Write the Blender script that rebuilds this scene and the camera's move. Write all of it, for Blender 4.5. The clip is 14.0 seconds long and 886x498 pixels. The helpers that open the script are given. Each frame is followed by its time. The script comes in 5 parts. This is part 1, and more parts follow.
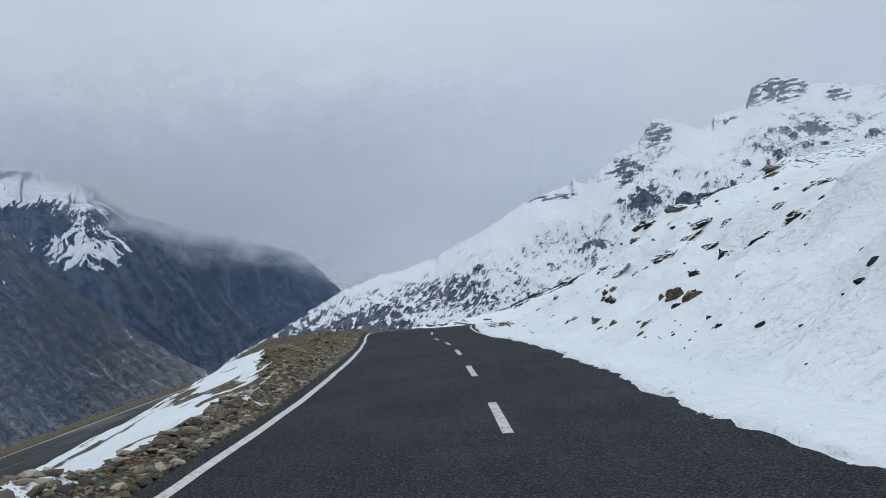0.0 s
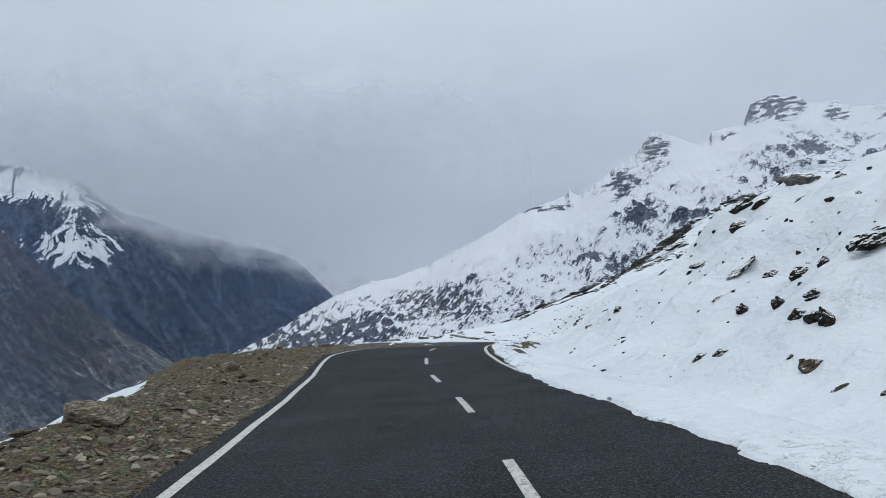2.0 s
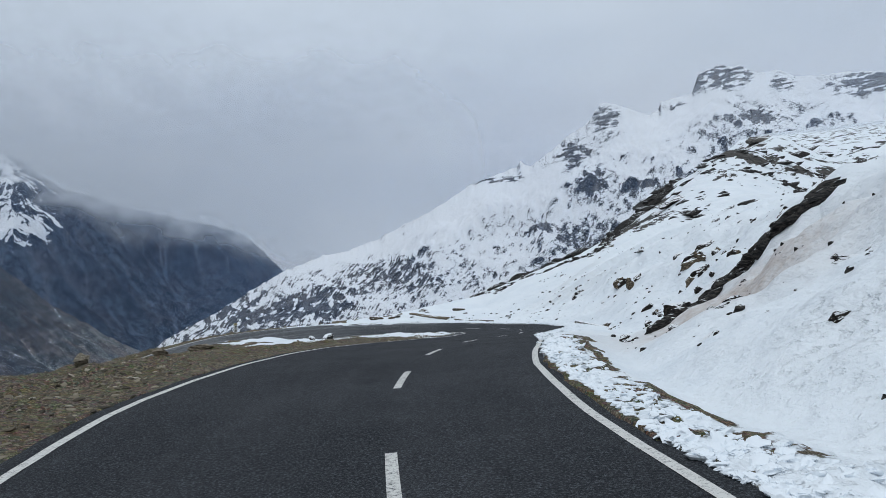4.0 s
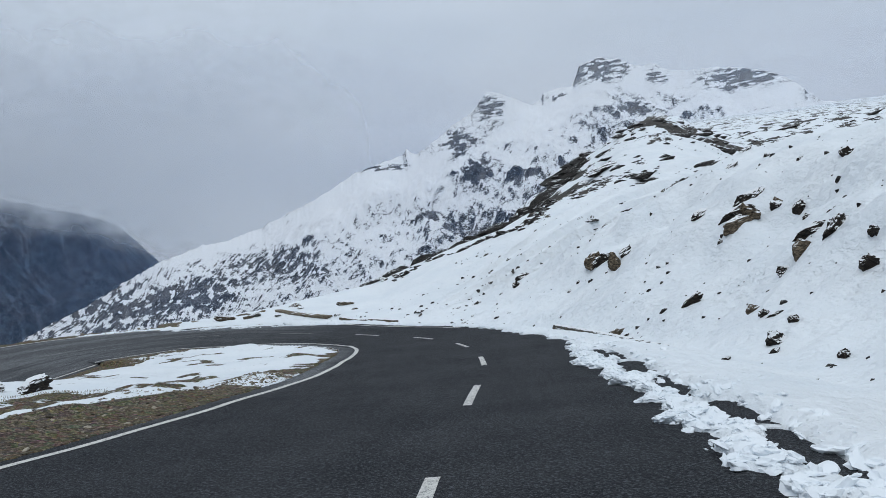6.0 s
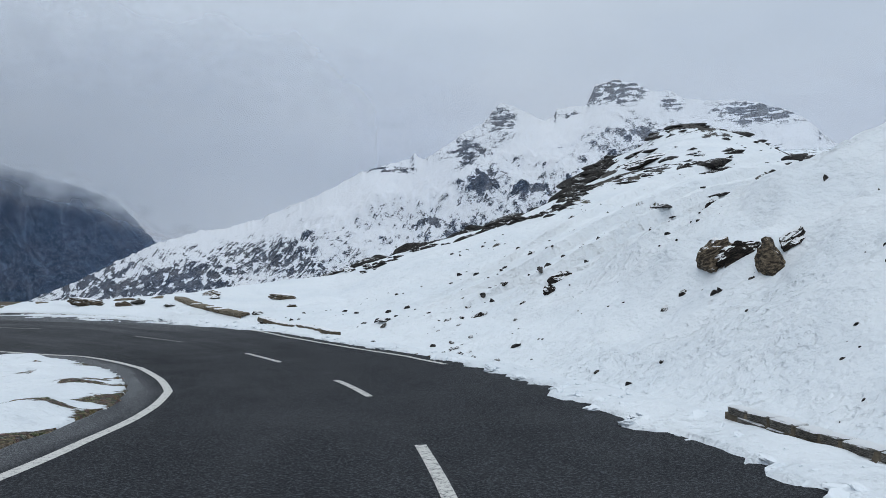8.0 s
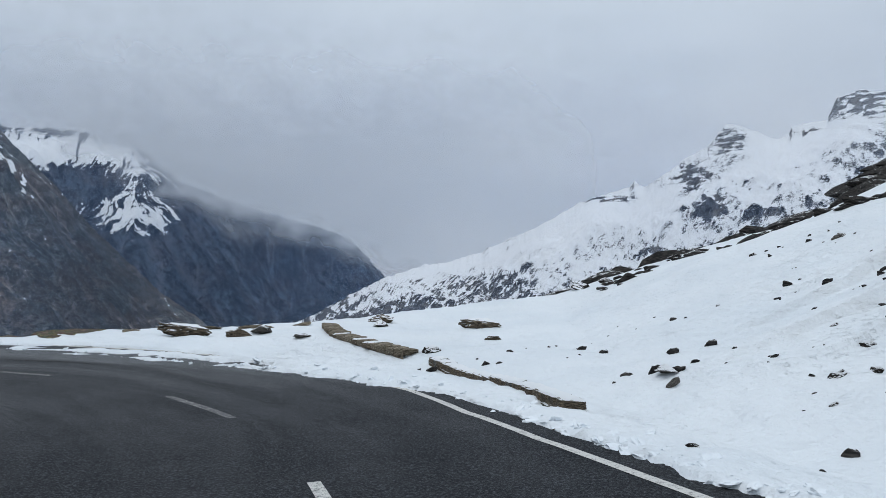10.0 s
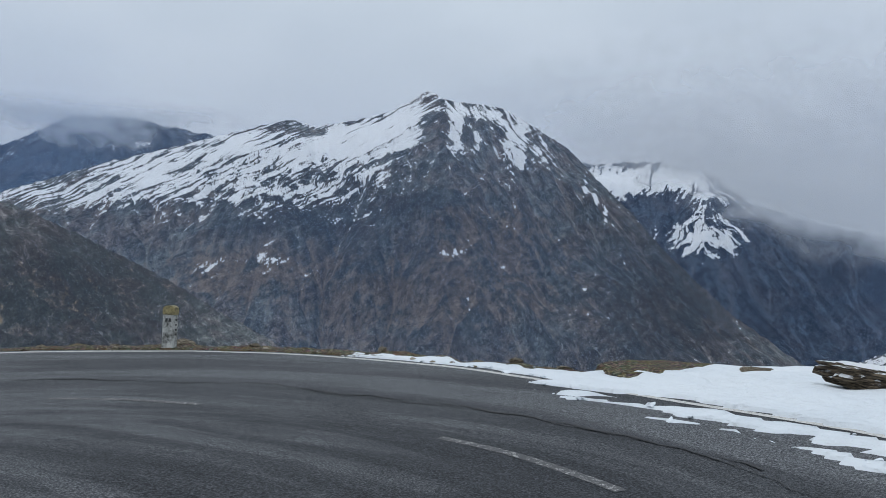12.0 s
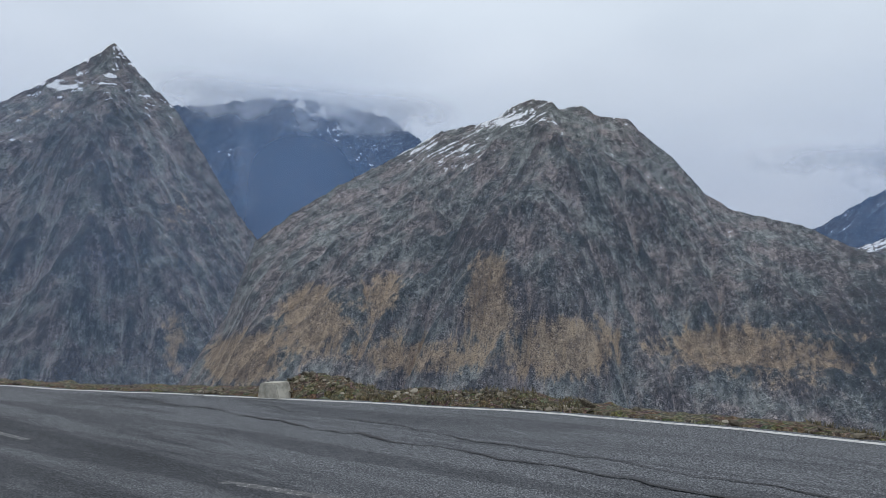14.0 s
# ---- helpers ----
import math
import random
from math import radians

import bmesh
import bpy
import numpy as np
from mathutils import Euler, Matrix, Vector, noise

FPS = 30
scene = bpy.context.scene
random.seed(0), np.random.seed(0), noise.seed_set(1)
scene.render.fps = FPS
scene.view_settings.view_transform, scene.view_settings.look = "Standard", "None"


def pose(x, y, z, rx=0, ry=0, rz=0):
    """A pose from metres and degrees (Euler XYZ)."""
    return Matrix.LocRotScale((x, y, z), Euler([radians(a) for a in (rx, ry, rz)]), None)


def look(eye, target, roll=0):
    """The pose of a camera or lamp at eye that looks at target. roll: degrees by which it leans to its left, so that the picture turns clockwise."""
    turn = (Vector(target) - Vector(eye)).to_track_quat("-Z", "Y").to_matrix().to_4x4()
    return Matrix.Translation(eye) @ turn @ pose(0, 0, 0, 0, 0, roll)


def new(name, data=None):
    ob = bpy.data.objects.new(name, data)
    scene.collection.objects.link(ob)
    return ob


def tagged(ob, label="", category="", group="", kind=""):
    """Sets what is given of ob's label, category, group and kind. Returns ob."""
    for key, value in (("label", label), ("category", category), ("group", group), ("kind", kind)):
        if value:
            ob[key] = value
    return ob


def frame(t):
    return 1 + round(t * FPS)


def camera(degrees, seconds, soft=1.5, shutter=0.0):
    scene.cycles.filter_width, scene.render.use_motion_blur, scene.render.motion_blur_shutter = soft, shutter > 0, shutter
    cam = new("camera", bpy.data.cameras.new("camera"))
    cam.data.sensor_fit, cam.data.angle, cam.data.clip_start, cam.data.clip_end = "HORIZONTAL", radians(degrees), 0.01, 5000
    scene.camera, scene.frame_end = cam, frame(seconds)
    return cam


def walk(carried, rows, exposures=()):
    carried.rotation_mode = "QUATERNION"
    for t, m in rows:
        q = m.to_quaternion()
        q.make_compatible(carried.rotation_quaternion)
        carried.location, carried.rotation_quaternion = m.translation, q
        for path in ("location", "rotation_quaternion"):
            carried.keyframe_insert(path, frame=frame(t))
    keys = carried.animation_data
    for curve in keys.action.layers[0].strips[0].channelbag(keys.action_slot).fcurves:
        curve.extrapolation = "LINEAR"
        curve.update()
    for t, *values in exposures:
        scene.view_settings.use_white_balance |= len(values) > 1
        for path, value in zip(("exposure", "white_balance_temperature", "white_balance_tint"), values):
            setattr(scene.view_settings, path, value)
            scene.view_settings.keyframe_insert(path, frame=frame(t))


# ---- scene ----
cam = camera(58.82, 14.0, soft=0.6)
# seconds, x, y, z, yaw, pitch, roll
CARRIED = [
    (0.0, 0.00, -0.00, 1.55, 0.29, 1.36, 4.74),
    (0.5, -0.11, 4.22, 1.32, 0.14, 2.05, 4.46),
    (1.0, -0.27, 8.69, 1.14, -0.22, 1.21, 3.65),
    (1.5, -0.40, 13.15, 0.97, -0.49, 1.62, 3.52),
    (2.0, -0.56, 17.76, 0.83, -0.23, 1.94, 3.08),
    (4.5, -1.15, 46.45, -0.59, -5.26, -0.62, 4.06),
    (5.0, -0.80, 52.43, -0.98, -7.11, -0.73, 4.19),
    (5.5, -0.10, 58.38, -1.39, -9.85, -0.95, 4.39),
    (6.0, 0.80, 64.19, -1.85, -12.08, -1.60, 4.08),
    (6.5, 2.03, 69.71, -2.37, -14.60, -1.94, 1.87),
    (7.0, 3.33, 74.68, -2.91, -15.63, -2.48, 1.37),
    (9.5, 6.69, 95.86, -4.94, -0.39, 1.11, -3.22),
    (10.0, 6.35, 99.42, -5.27, 3.86, 1.13, -0.22),
    (10.5, 5.59, 102.57, -5.52, 11.23, -0.05, 1.69),
    (11.0, 4.35, 105.27, -5.69, 20.83, 0.30, 0.21),
    (11.5, 2.61, 107.73, -5.81, 30.98, 1.13, -0.26),
    (12.0, 0.48, 109.66, -5.92, 43.72, 2.63, -0.22),
    (12.5, -1.88, 111.00, -6.05, 57.86, 3.28, -2.13),
    (13.0, -4.49, 111.72, -6.12, 71.76, 3.55, -4.03),
    (13.5, -6.71, 112.24, -6.26, 87.03, 3.18, -3.74),
    (14.0, -8.90, 111.84, -6.21, 101.67, 4.54, -3.06),
]
walk(cam, [(r[0], pose(r[1], r[2], r[3], 90 + r[5], r[6], r[4])) for r in CARRIED],
     exposures=((0.0, 0.08, 6680, 10.4), (12.0, 0.10, 6720, 11.2), (13.0, 0.20, 6800, 12.8), (14.0, 0.23, 6840, 13.2)))

# ---------------------------------------------------------------- world and light
world = bpy.data.worlds.new("overcast_sky")
scene.world = world
world.use_nodes = True
wn, wl = world.node_tree.nodes, world.node_tree.links
wn.clear()
w_out = wn.new("ShaderNodeOutputWorld")
w_bg = wn.new("ShaderNodeBackground")
w_sky = wn.new("ShaderNodeTexSky")
w_sky.sky_type = "NISHITA"
w_sky.sun_disc = False
w_sky.sun_elevation = radians(49)
w_sky.sun_rotation = radians(220)
w_sky.altitude = 3900
w_tc = wn.new("ShaderNodeTexCoord")
w_sep = wn.new("ShaderNodeSeparateXYZ")
w_ramp = wn.new("ShaderNodeValToRGB")
w_noise = wn.new("ShaderNodeTexNoise")
w_map = wn.new("ShaderNodeMapping")
w_mix = wn.new("ShaderNodeMix")
w_mix.data_type = "RGBA"
w_cl = wn.new("ShaderNodeMix")
w_cl.data_type = "RGBA"
w_cl.blend_type = "MULTIPLY"
w_cr = wn.new("ShaderNodeValToRGB")
w_map.inputs["Scale"].default_value = (1.6, 1.6, 4.5)
w_noise.inputs["Scale"].default_value = 1.3
w_noise.inputs["Detail"].default_value = 4
w_ramp.color_ramp.elements[0].position = 0.0
w_ramp.color_ramp.elements[0].color = (3.46, 3.93, 4.75, 1)
w_ramp.color_ramp.elements[1].position = 0.36
w_ramp.color_ramp.elements[1].color = (5.9, 6.98, 8.05, 1)
w_mid = w_ramp.color_ramp.elements.new(0.12)
w_mid.color = (4.82, 5.47, 6.38, 1)
w_cr.color_ramp.elements[0].position = 0.3
w_cr.color_ramp.elements[0].color = (0.86, 0.87, 0.89, 1)
w_cr.color_ramp.elements[1].position = 0.72
w_cr.color_ramp.elements[1].color = (1.07, 1.06, 1.05, 1)
wl.new(w_tc.outputs["Generated"], w_sep.inputs[0])
wl.new(w_sep.outputs["Z"], w_ramp.inputs["Fac"])
wl.new(w_tc.outputs["Generated"], w_map.inputs["Vector"])
wl.new(w_map.outputs[0], w_noise.inputs["Vector"])
wl.new(w_noise.outputs["Fac"], w_cr.inputs["Fac"])
w_cl.inputs["Factor"].default_value = 1.0
wl.new(w_ramp.outputs[0], w_cl.inputs["A"])
wl.new(w_cr.outputs[0], w_cl.inputs["B"])
w_mix.inputs["Factor"].default_value = 0.93
wl.new(w_sky.outputs[0], w_mix.inputs["A"])
wl.new(w_cl.outputs["Result"], w_mix.inputs["B"])
wl.new(w_mix.outputs["Result"], w_bg.inputs["Color"])
w_bg.inputs["Strength"].default_value = 0.1
wl.new(w_bg.outputs[0], w_out.inputs["Surface"])

sun = new("sun", bpy.data.lights.new("sun", "SUN"))
sun.data.energy = 0.8
sun.data.angle = radians(40)
sun.data.color = (0.98, 0.99, 1.0)
sun.matrix_world = look((-15, 35, 90), (0, 60, 0))


# ---------------------------------------------------------------- numeric noise
def perlin(x, y, seed=0):
    x, y = np.asarray(x, float), np.asarray(y, float)
    ix, iy = np.floor(x).astype(np.int64), np.floor(y).astype(np.int64)
    fx, fy = x - ix, y - iy

    def corner(dx, dy):
        h = ((ix + dx) * 374761393 + (iy + dy) * 668265263 + seed * 974634777) & 0xFFFFFFFF
        h = ((h ^ (h >> 13)) * 1274126177) & 0xFFFFFFFF
        a = (((h ^ (h >> 16)) & 0xFFFF) / 65536.0) * 2 * math.pi
        return np.cos(a) * (fx - dx) + np.sin(a) * (fy - dy)

    u, v = fx * fx * fx * (fx * (fx * 6 - 15) + 10), fy * fy * fy * (fy * (fy * 6 - 15) + 10)
    top = corner(0, 0) * (1 - u) + corner(1, 0) * u
    low = corner(0, 1) * (1 - u) + corner(1, 1) * u
    return 1.5 * (top * (1 - v) + low * v)


def fbm(x, y, octaves=4, gain=0.5, seed=0):
    total, amp = 0.0, 1.0
    for k in range(octaves):
        total = total + amp * perlin(x * 2 ** k + 17.3 * k, y * 2 ** k - 9.1 * k, seed + k)
        amp *= gain
    return total


def ridged(x, y, octaves=4, gain=0.5, seed=0):
    total, amp = 0.0, 1.0
    for k in range(octaves):
        total = total + amp * (1 - 2 * np.abs(perlin(x * 2 ** k + 5.7 * k, y * 2 ** k + 3.1 * k, seed + k)))
        amp *= gain
    return total


def smooth(a, b, x):
    t = np.clip((np.asarray(x, float) - a) / (b - a), 0, 1)
    return t * t * (3 - 2 * t)


# ---------------------------------------------------------------- materials
def material(name):
    m = bpy.data.materials.new(name)
    m.use_nodes = True
    return m, m.node_tree.nodes, m.node_tree.links, m.node_tree.nodes["Principled BSDF"]


def tex(n, l, kind, scale, detail=4.0, rough=0.55, vector=None, stretch=None):
    t = n.new(kind)
    t.inputs["Scale"].default_value = scale
    if kind == "ShaderNodeTexNoise":
        t.inputs["Detail"].default_value = detail
        t.inputs["Roughness"].default_value = rough
    if vector is not None:
        if stretch:
            mp = n.new("ShaderNodeMapping")
            mp.inputs["Scale"].default_value = stretch
            l.new(vector, mp.inputs["Vector"])
            vector = mp.outputs[0]
        l.new(vector, t.inputs["Vector"])
    return t


def ramp(n, l, source, stops):
    r = n.new("ShaderNodeValToRGB")
    e = r.color_ramp.elements
    while len(e) < len(stops):
        e.new(0.5)
    for k, (p, c) in enumerate(stops):
        e[k].position = p
        e[k].color = (*c, 1) if len(c) == 3 else c
    l.new(source, r.inputs["Fac"])
    return r.outputs["Color"]


def grey(v):
    return (v, v, v)


def mix(n, l, fac, a, b, blend="MIX"):
    m = n.new("ShaderNodeMix")
    m.data_type = "RGBA"
    m.blend_type = blend
    for key, val in (("Factor", fac), ("A", a), ("B", b)):
        if isinstance(val, (int, float)):
            m.inputs[key].default_value = val
        elif isinstance(val, tuple):
            m.inputs[key].default_value = (*val, 1)
        else:
            l.new(val, m.inputs[key])
    return m.outputs["Result"]


def calc(n, l, op, a, b=None, c=None, clamp=False):
    m = n.new("ShaderNodeMath")
    m.operation = op
    m.use_clamp = clamp
    for k, val in enumerate((a, b, c)):
        if val is None:
            continue
        if isinstance(val, (int, float)):
            m.inputs[k].default_value = val
        else:
            l.new(val, m.inputs[k])
    return m.outputs[0]


def bump(n, l, height, strength, distance, bsdf, normal=None):
    b = n.new("ShaderNodeBump")
    b.inputs["Strength"].default_value = strength
    b.inputs["Distance"].default_value = distance
    l.new(height, b.inputs["Height"])
    if normal is not None:
        l.new(normal, b.inputs["Normal"])
    if bsdf is not None:
        l.new(b.outputs[0], bsdf.inputs["Normal"])
    return b.outputs[0]


def where(n):
    return n.new("ShaderNodeNewGeometry").outputs["Position"]


def asphalt_material():
    m, n, l, b = material("worn_asphalt")
    p = where(n)
    grain = tex(n, l, "ShaderNodeTexNoise", 34, 5, 0.85, p)
    stone = tex(n, l, "ShaderNodeTexVoronoi", 70, vector=p)
    stain = tex(n, l, "ShaderNodeTexNoise", 0.55, 5, 0.6, p)
    base = ramp(n, l, grain.outputs["Fac"], [(0.36, (0.0027, 0.0032, 0.0042)), (0.5, (0.0086, 0.0098, 0.0124)), (0.64, (0.108, 0.117, 0.132))])
    col = mix(n, l, calc(n, l, "MULTIPLY", stain.outputs["Fac"], 0.35), base, (0.75, 0.75, 0.77), "MULTIPLY")
    wear = n.new("ShaderNodeAttribute")
    wear.attribute_name = "wear"
    dusty = ramp(n, l, tex(n, l, "ShaderNodeTexNoise", 48, 4, 0.8, p).outputs["Fac"], [(0.36, (0.018, 0.0195, 0.022)), (0.5, (0.094, 0.099, 0.108)), (0.64, (0.33, 0.34, 0.352))])
    across, run, lane = n.new("ShaderNodeAttribute"), n.new("ShaderNodeAttribute"), n.new("ShaderNodeCombineXYZ")
    across.attribute_name, run.attribute_name = "across", "run"
    l.new(calc(n, l, "MULTIPLY", across.outputs["Fac"], 1.5), lane.inputs[0])
    l.new(calc(n, l, "MULTIPLY", run.outputs["Fac"], 0.22), lane.inputs[1])
    scuff = tex(n, l, "ShaderNodeTexNoise", 1.0, 7, 0.68, lane.outputs[0])
    lane2 = n.new("ShaderNodeCombineXYZ")
    l.new(calc(n, l, "MULTIPLY", across.outputs["Fac"], 0.9), lane2.inputs[0])
    l.new(calc(n, l, "MULTIPLY", run.outputs["Fac"], 0.09), lane2.inputs[1])
    trail = tex(n, l, "ShaderNodeTexNoise", 1.0, 5, 0.6, lane2.outputs[0])
    trail.inputs["Distortion"].default_value = 0.6
    wide = ramp(n, l, trail.outputs["Fac"], [(0.40, grey(0.65)), (0.485, grey(0.8)), (0.505, grey(1.15)), (0.62, grey(1.6))])
    worn = calc(n, l, "MULTIPLY", calc(n, l, "MULTIPLY", wear.outputs["Fac"], wide), ramp(n, l, scuff.outputs["Fac"], [(0.36, grey(0.62)), (0.50, grey(0.92)), (0.66, grey(1.25))]))
    col = mix(n, l, calc(n, l, "MINIMUM", worn, 1.0), col, dusty)
    l.new(col, b.inputs["Base Color"])
    l.new(ramp(n, l, stain.outputs["Fac"], [(0.35, grey(0.74)), (0.65, grey(0.86))]), b.inputs["Roughness"])
    b.inputs["Specular IOR Level"].default_value = 0.12
    h = calc(n, l, "ADD", calc(n, l, "MULTIPLY", grain.outputs["Fac"], 0.6), stone.outputs["Distance"])
    bump(n, l, h, 0.55, 0.012, b)
    return m


def paint_material():
    m, n, l, b = material("worn_road_paint")
    p = where(n)
    worn = tex(n, l, "ShaderNodeTexNoise", 14, 6, 0.75, p)
    grit = tex(n, l, "ShaderNodeTexNoise", 60, 3, 0.7, p)
    age = n.new("ShaderNodeAttribute")
    age.attribute_name = "wear"
    w = calc(n, l, "ADD", calc(n, l, "MULTIPLY", worn.outputs["Fac"], 0.6), calc(n, l, "MULTIPLY", grit.outputs["Fac"], 0.4))
    w = calc(n, l, "ADD", w, calc(n, l, "MULTIPLY", age.outputs["Fac"], 0.16))
    f = ramp(n, l, w, [(0.53, grey(0)), (0.64, grey(1))])
    col = mix(n, l, f, (0.60, 0.59, 0.56), (0.075, 0.075, 0.078))
    l.new(col, b.inputs["Base Color"])
    b.inputs["Roughness"].default_value = 0.75
    bump(n, l, grit.outputs["Fac"], 0.35, 0.006, b)
    return m


def snow_nodes(n, l, p):
    soft = tex(n, l, "ShaderNodeTexNoise", 0.35, 4, 0.5, p)
    col = ramp(n, l, soft.outputs["Fac"], [(0.3, (0.76, 0.81, 0.855)), (0.6, (0.825, 0.865, 0.90))])
    fine = tex(n, l, "ShaderNodeTexNoise", 3.2, 6, 0.62, p, (1, 1, 1.6))
    grain = tex(n, l, "ShaderNodeTexNoise", 26, 4, 0.7, p)
    wide = tex(n, l, "ShaderNodeTexNoise", 0.8, 4, 0.55, p)
    h = calc(n, l, "ADD", calc(n, l, "MULTIPLY", fine.outputs["Fac"], 0.6), calc(n, l, "MULTIPLY", grain.outputs["Fac"], 0.05))
    pit = ramp(n, l, tex(n, l, "ShaderNodeTexNoise", 4.5, 3, 0.6, p).outputs["Fac"], [(0.34, grey(0)), (0.46, grey(1))])
    trodden = ramp(n, l, tex(n, l, "ShaderNodeTexNoise", 0.22, 4, 0.6, p).outputs["Fac"], [(0.47, grey(0)), (0.62, grey(0.22))])
    h = calc(n, l, "ADD", h, calc(n, l, "MULTIPLY", pit, trodden))
    h = calc(n, l, "ADD", h, calc(n, l, "MULTIPLY", wide.outputs["Fac"], 1.8))
    return col, h


def ground_material():
    m, n, l, b = material("snow_and_gravel_ground")
    p = where(n)
    snow, sh = snow_nodes(n, l, p)
    mask = n.new("ShaderNodeAttribute")
    mask.attribute_name = "snow"
    dirt = n.new("ShaderNodeAttribute")
    dirt.attribute_name = "dirt"
    peb = tex(n, l, "ShaderNodeTexVoronoi", 9, vector=p)
    peb2 = tex(n, l, "ShaderNodeTexVoronoi", 27, vector=p)
    grit = tex(n, l, "ShaderNodeTexNoise", 18, 6, 0.75, p)
    big = tex(n, l, "ShaderNodeTexNoise", 0.8, 5, 0.6, p)
    gravel = ramp(n, l, grit.outputs["Fac"], [(0.34, (0.012, 0.010, 0.008)), (0.5, (0.095, 0.079, 0.056)), (0.64, (0.38, 0.325, 0.24))])
    grass = ramp(n, l, grit.outputs["Fac"], [(0.34, (0.022, 0.018, 0.011)), (0.64, (0.23, 0.185, 0.105))])
    gravel = mix(n, l, ramp(n, l, big.outputs["Fac"], [(0.42, grey(0)), (0.58, grey(0.6))]), gravel, grass)
    gravel = mix(n, l, calc(n, l, "MULTIPLY", peb.outputs["Distance"], 0.9), gravel, mix(n, l, 0.5, peb.outputs["Color"], (0.24, 0.21, 0.165)), "SOFT_LIGHT")
    rocky = n.new("ShaderNodeAttribute")
    rocky.attribute_name = "rocky"
    gravel = mix(n, l, rocky.outputs["Fac"], gravel, ramp(n, l, big.outputs["Fac"], [(0.35, (0.018, 0.017, 0.017)), (0.65, (0.10, 0.09, 0.08))]))
    edge = tex(n, l, "ShaderNodeTexNoise", 1.15, 7, 0.62, p)
    spot = tex(n, l, "ShaderNodeTexNoise", 5.5, 4, 0.6, p)
    e = calc(n, l, "ADD", mask.outputs["Fac"], calc(n, l, "MULTIPLY", calc(n, l, "SUBTRACT", edge.outputs["Fac"], 0.5), 1.15))
    lp = n.new("ShaderNodeMapping")
    lp.vector_type = "TEXTURE"
    lp.inputs["Rotation"].default_value = (0, 0, radians(58))
    lp.inputs["Scale"].default_value = (3.6, 1, 0.8)
    l.new(p, lp.inputs["Vector"])
    ledge = tex(n, l, "ShaderNodeTexNoise", 0.11, 9, 0.68, lp.outputs[0])
    ledge = ramp(n, l, ledge.outputs["Fac"], [(0.53, grey(0)), (0.60, grey(1))])
    e = calc(n, l, "SUBTRACT", e, calc(n, l, "MULTIPLY", calc(n, l, "MULTIPLY", ledge, rocky.outputs["Fac"]), 1.1))
    e = calc(n, l, "ADD", e, calc(n, l, "MULTIPLY", calc(n, l, "SUBTRACT", spot.outputs["Fac"], 0.5), 0.5))
    f = ramp(n, l, e, [(0.47, grey(0)), (0.54, grey(1))])
    grime = tex(n, l, "ShaderNodeTexNoise", 2.0, 6, 0.7, p)
    dirty = mix(n, l, calc(n, l, "MULTIPLY", dirt.outputs["Fac"], ramp(n, l, grime.outputs["Fac"], [(0.3, grey(0.35)), (0.7, grey(1))])), snow, (0.44, 0.345, 0.285))
    l.new(mix(n, l, f, gravel, dirty), b.inputs["Base Color"])
    l.new(ramp(n, l, f, [(0, grey(0.9)), (1, grey(0.55))]), b.inputs["Roughness"])
    b.inputs["Specular IOR Level"].default_value = 0.25
    gh = calc(n, l, "ADD", calc(n, l, "MULTIPLY", peb.outputs["Distance"], -0.6), calc(n, l, "MULTIPLY", peb2.outputs["Distance"], -0.3))
    n1 = bump(n, l, calc(n, l, "ADD", gh, grit.outputs["Fac"]), 0.8, 0.07, None)
    n2 = bump(n, l, sh, 0.9, 0.24, None)
    mn = n.new("ShaderNodeMix")
    mn.data_type = "VECTOR"
    l.new(f, mn.inputs["Factor"])
    l.new(n1, mn.inputs["A"])
    l.new(n2, mn.inputs["B"])
    n3 = bump(n, l, f, 0.6, 0.05, b, mn.outputs["Result"])
    return m


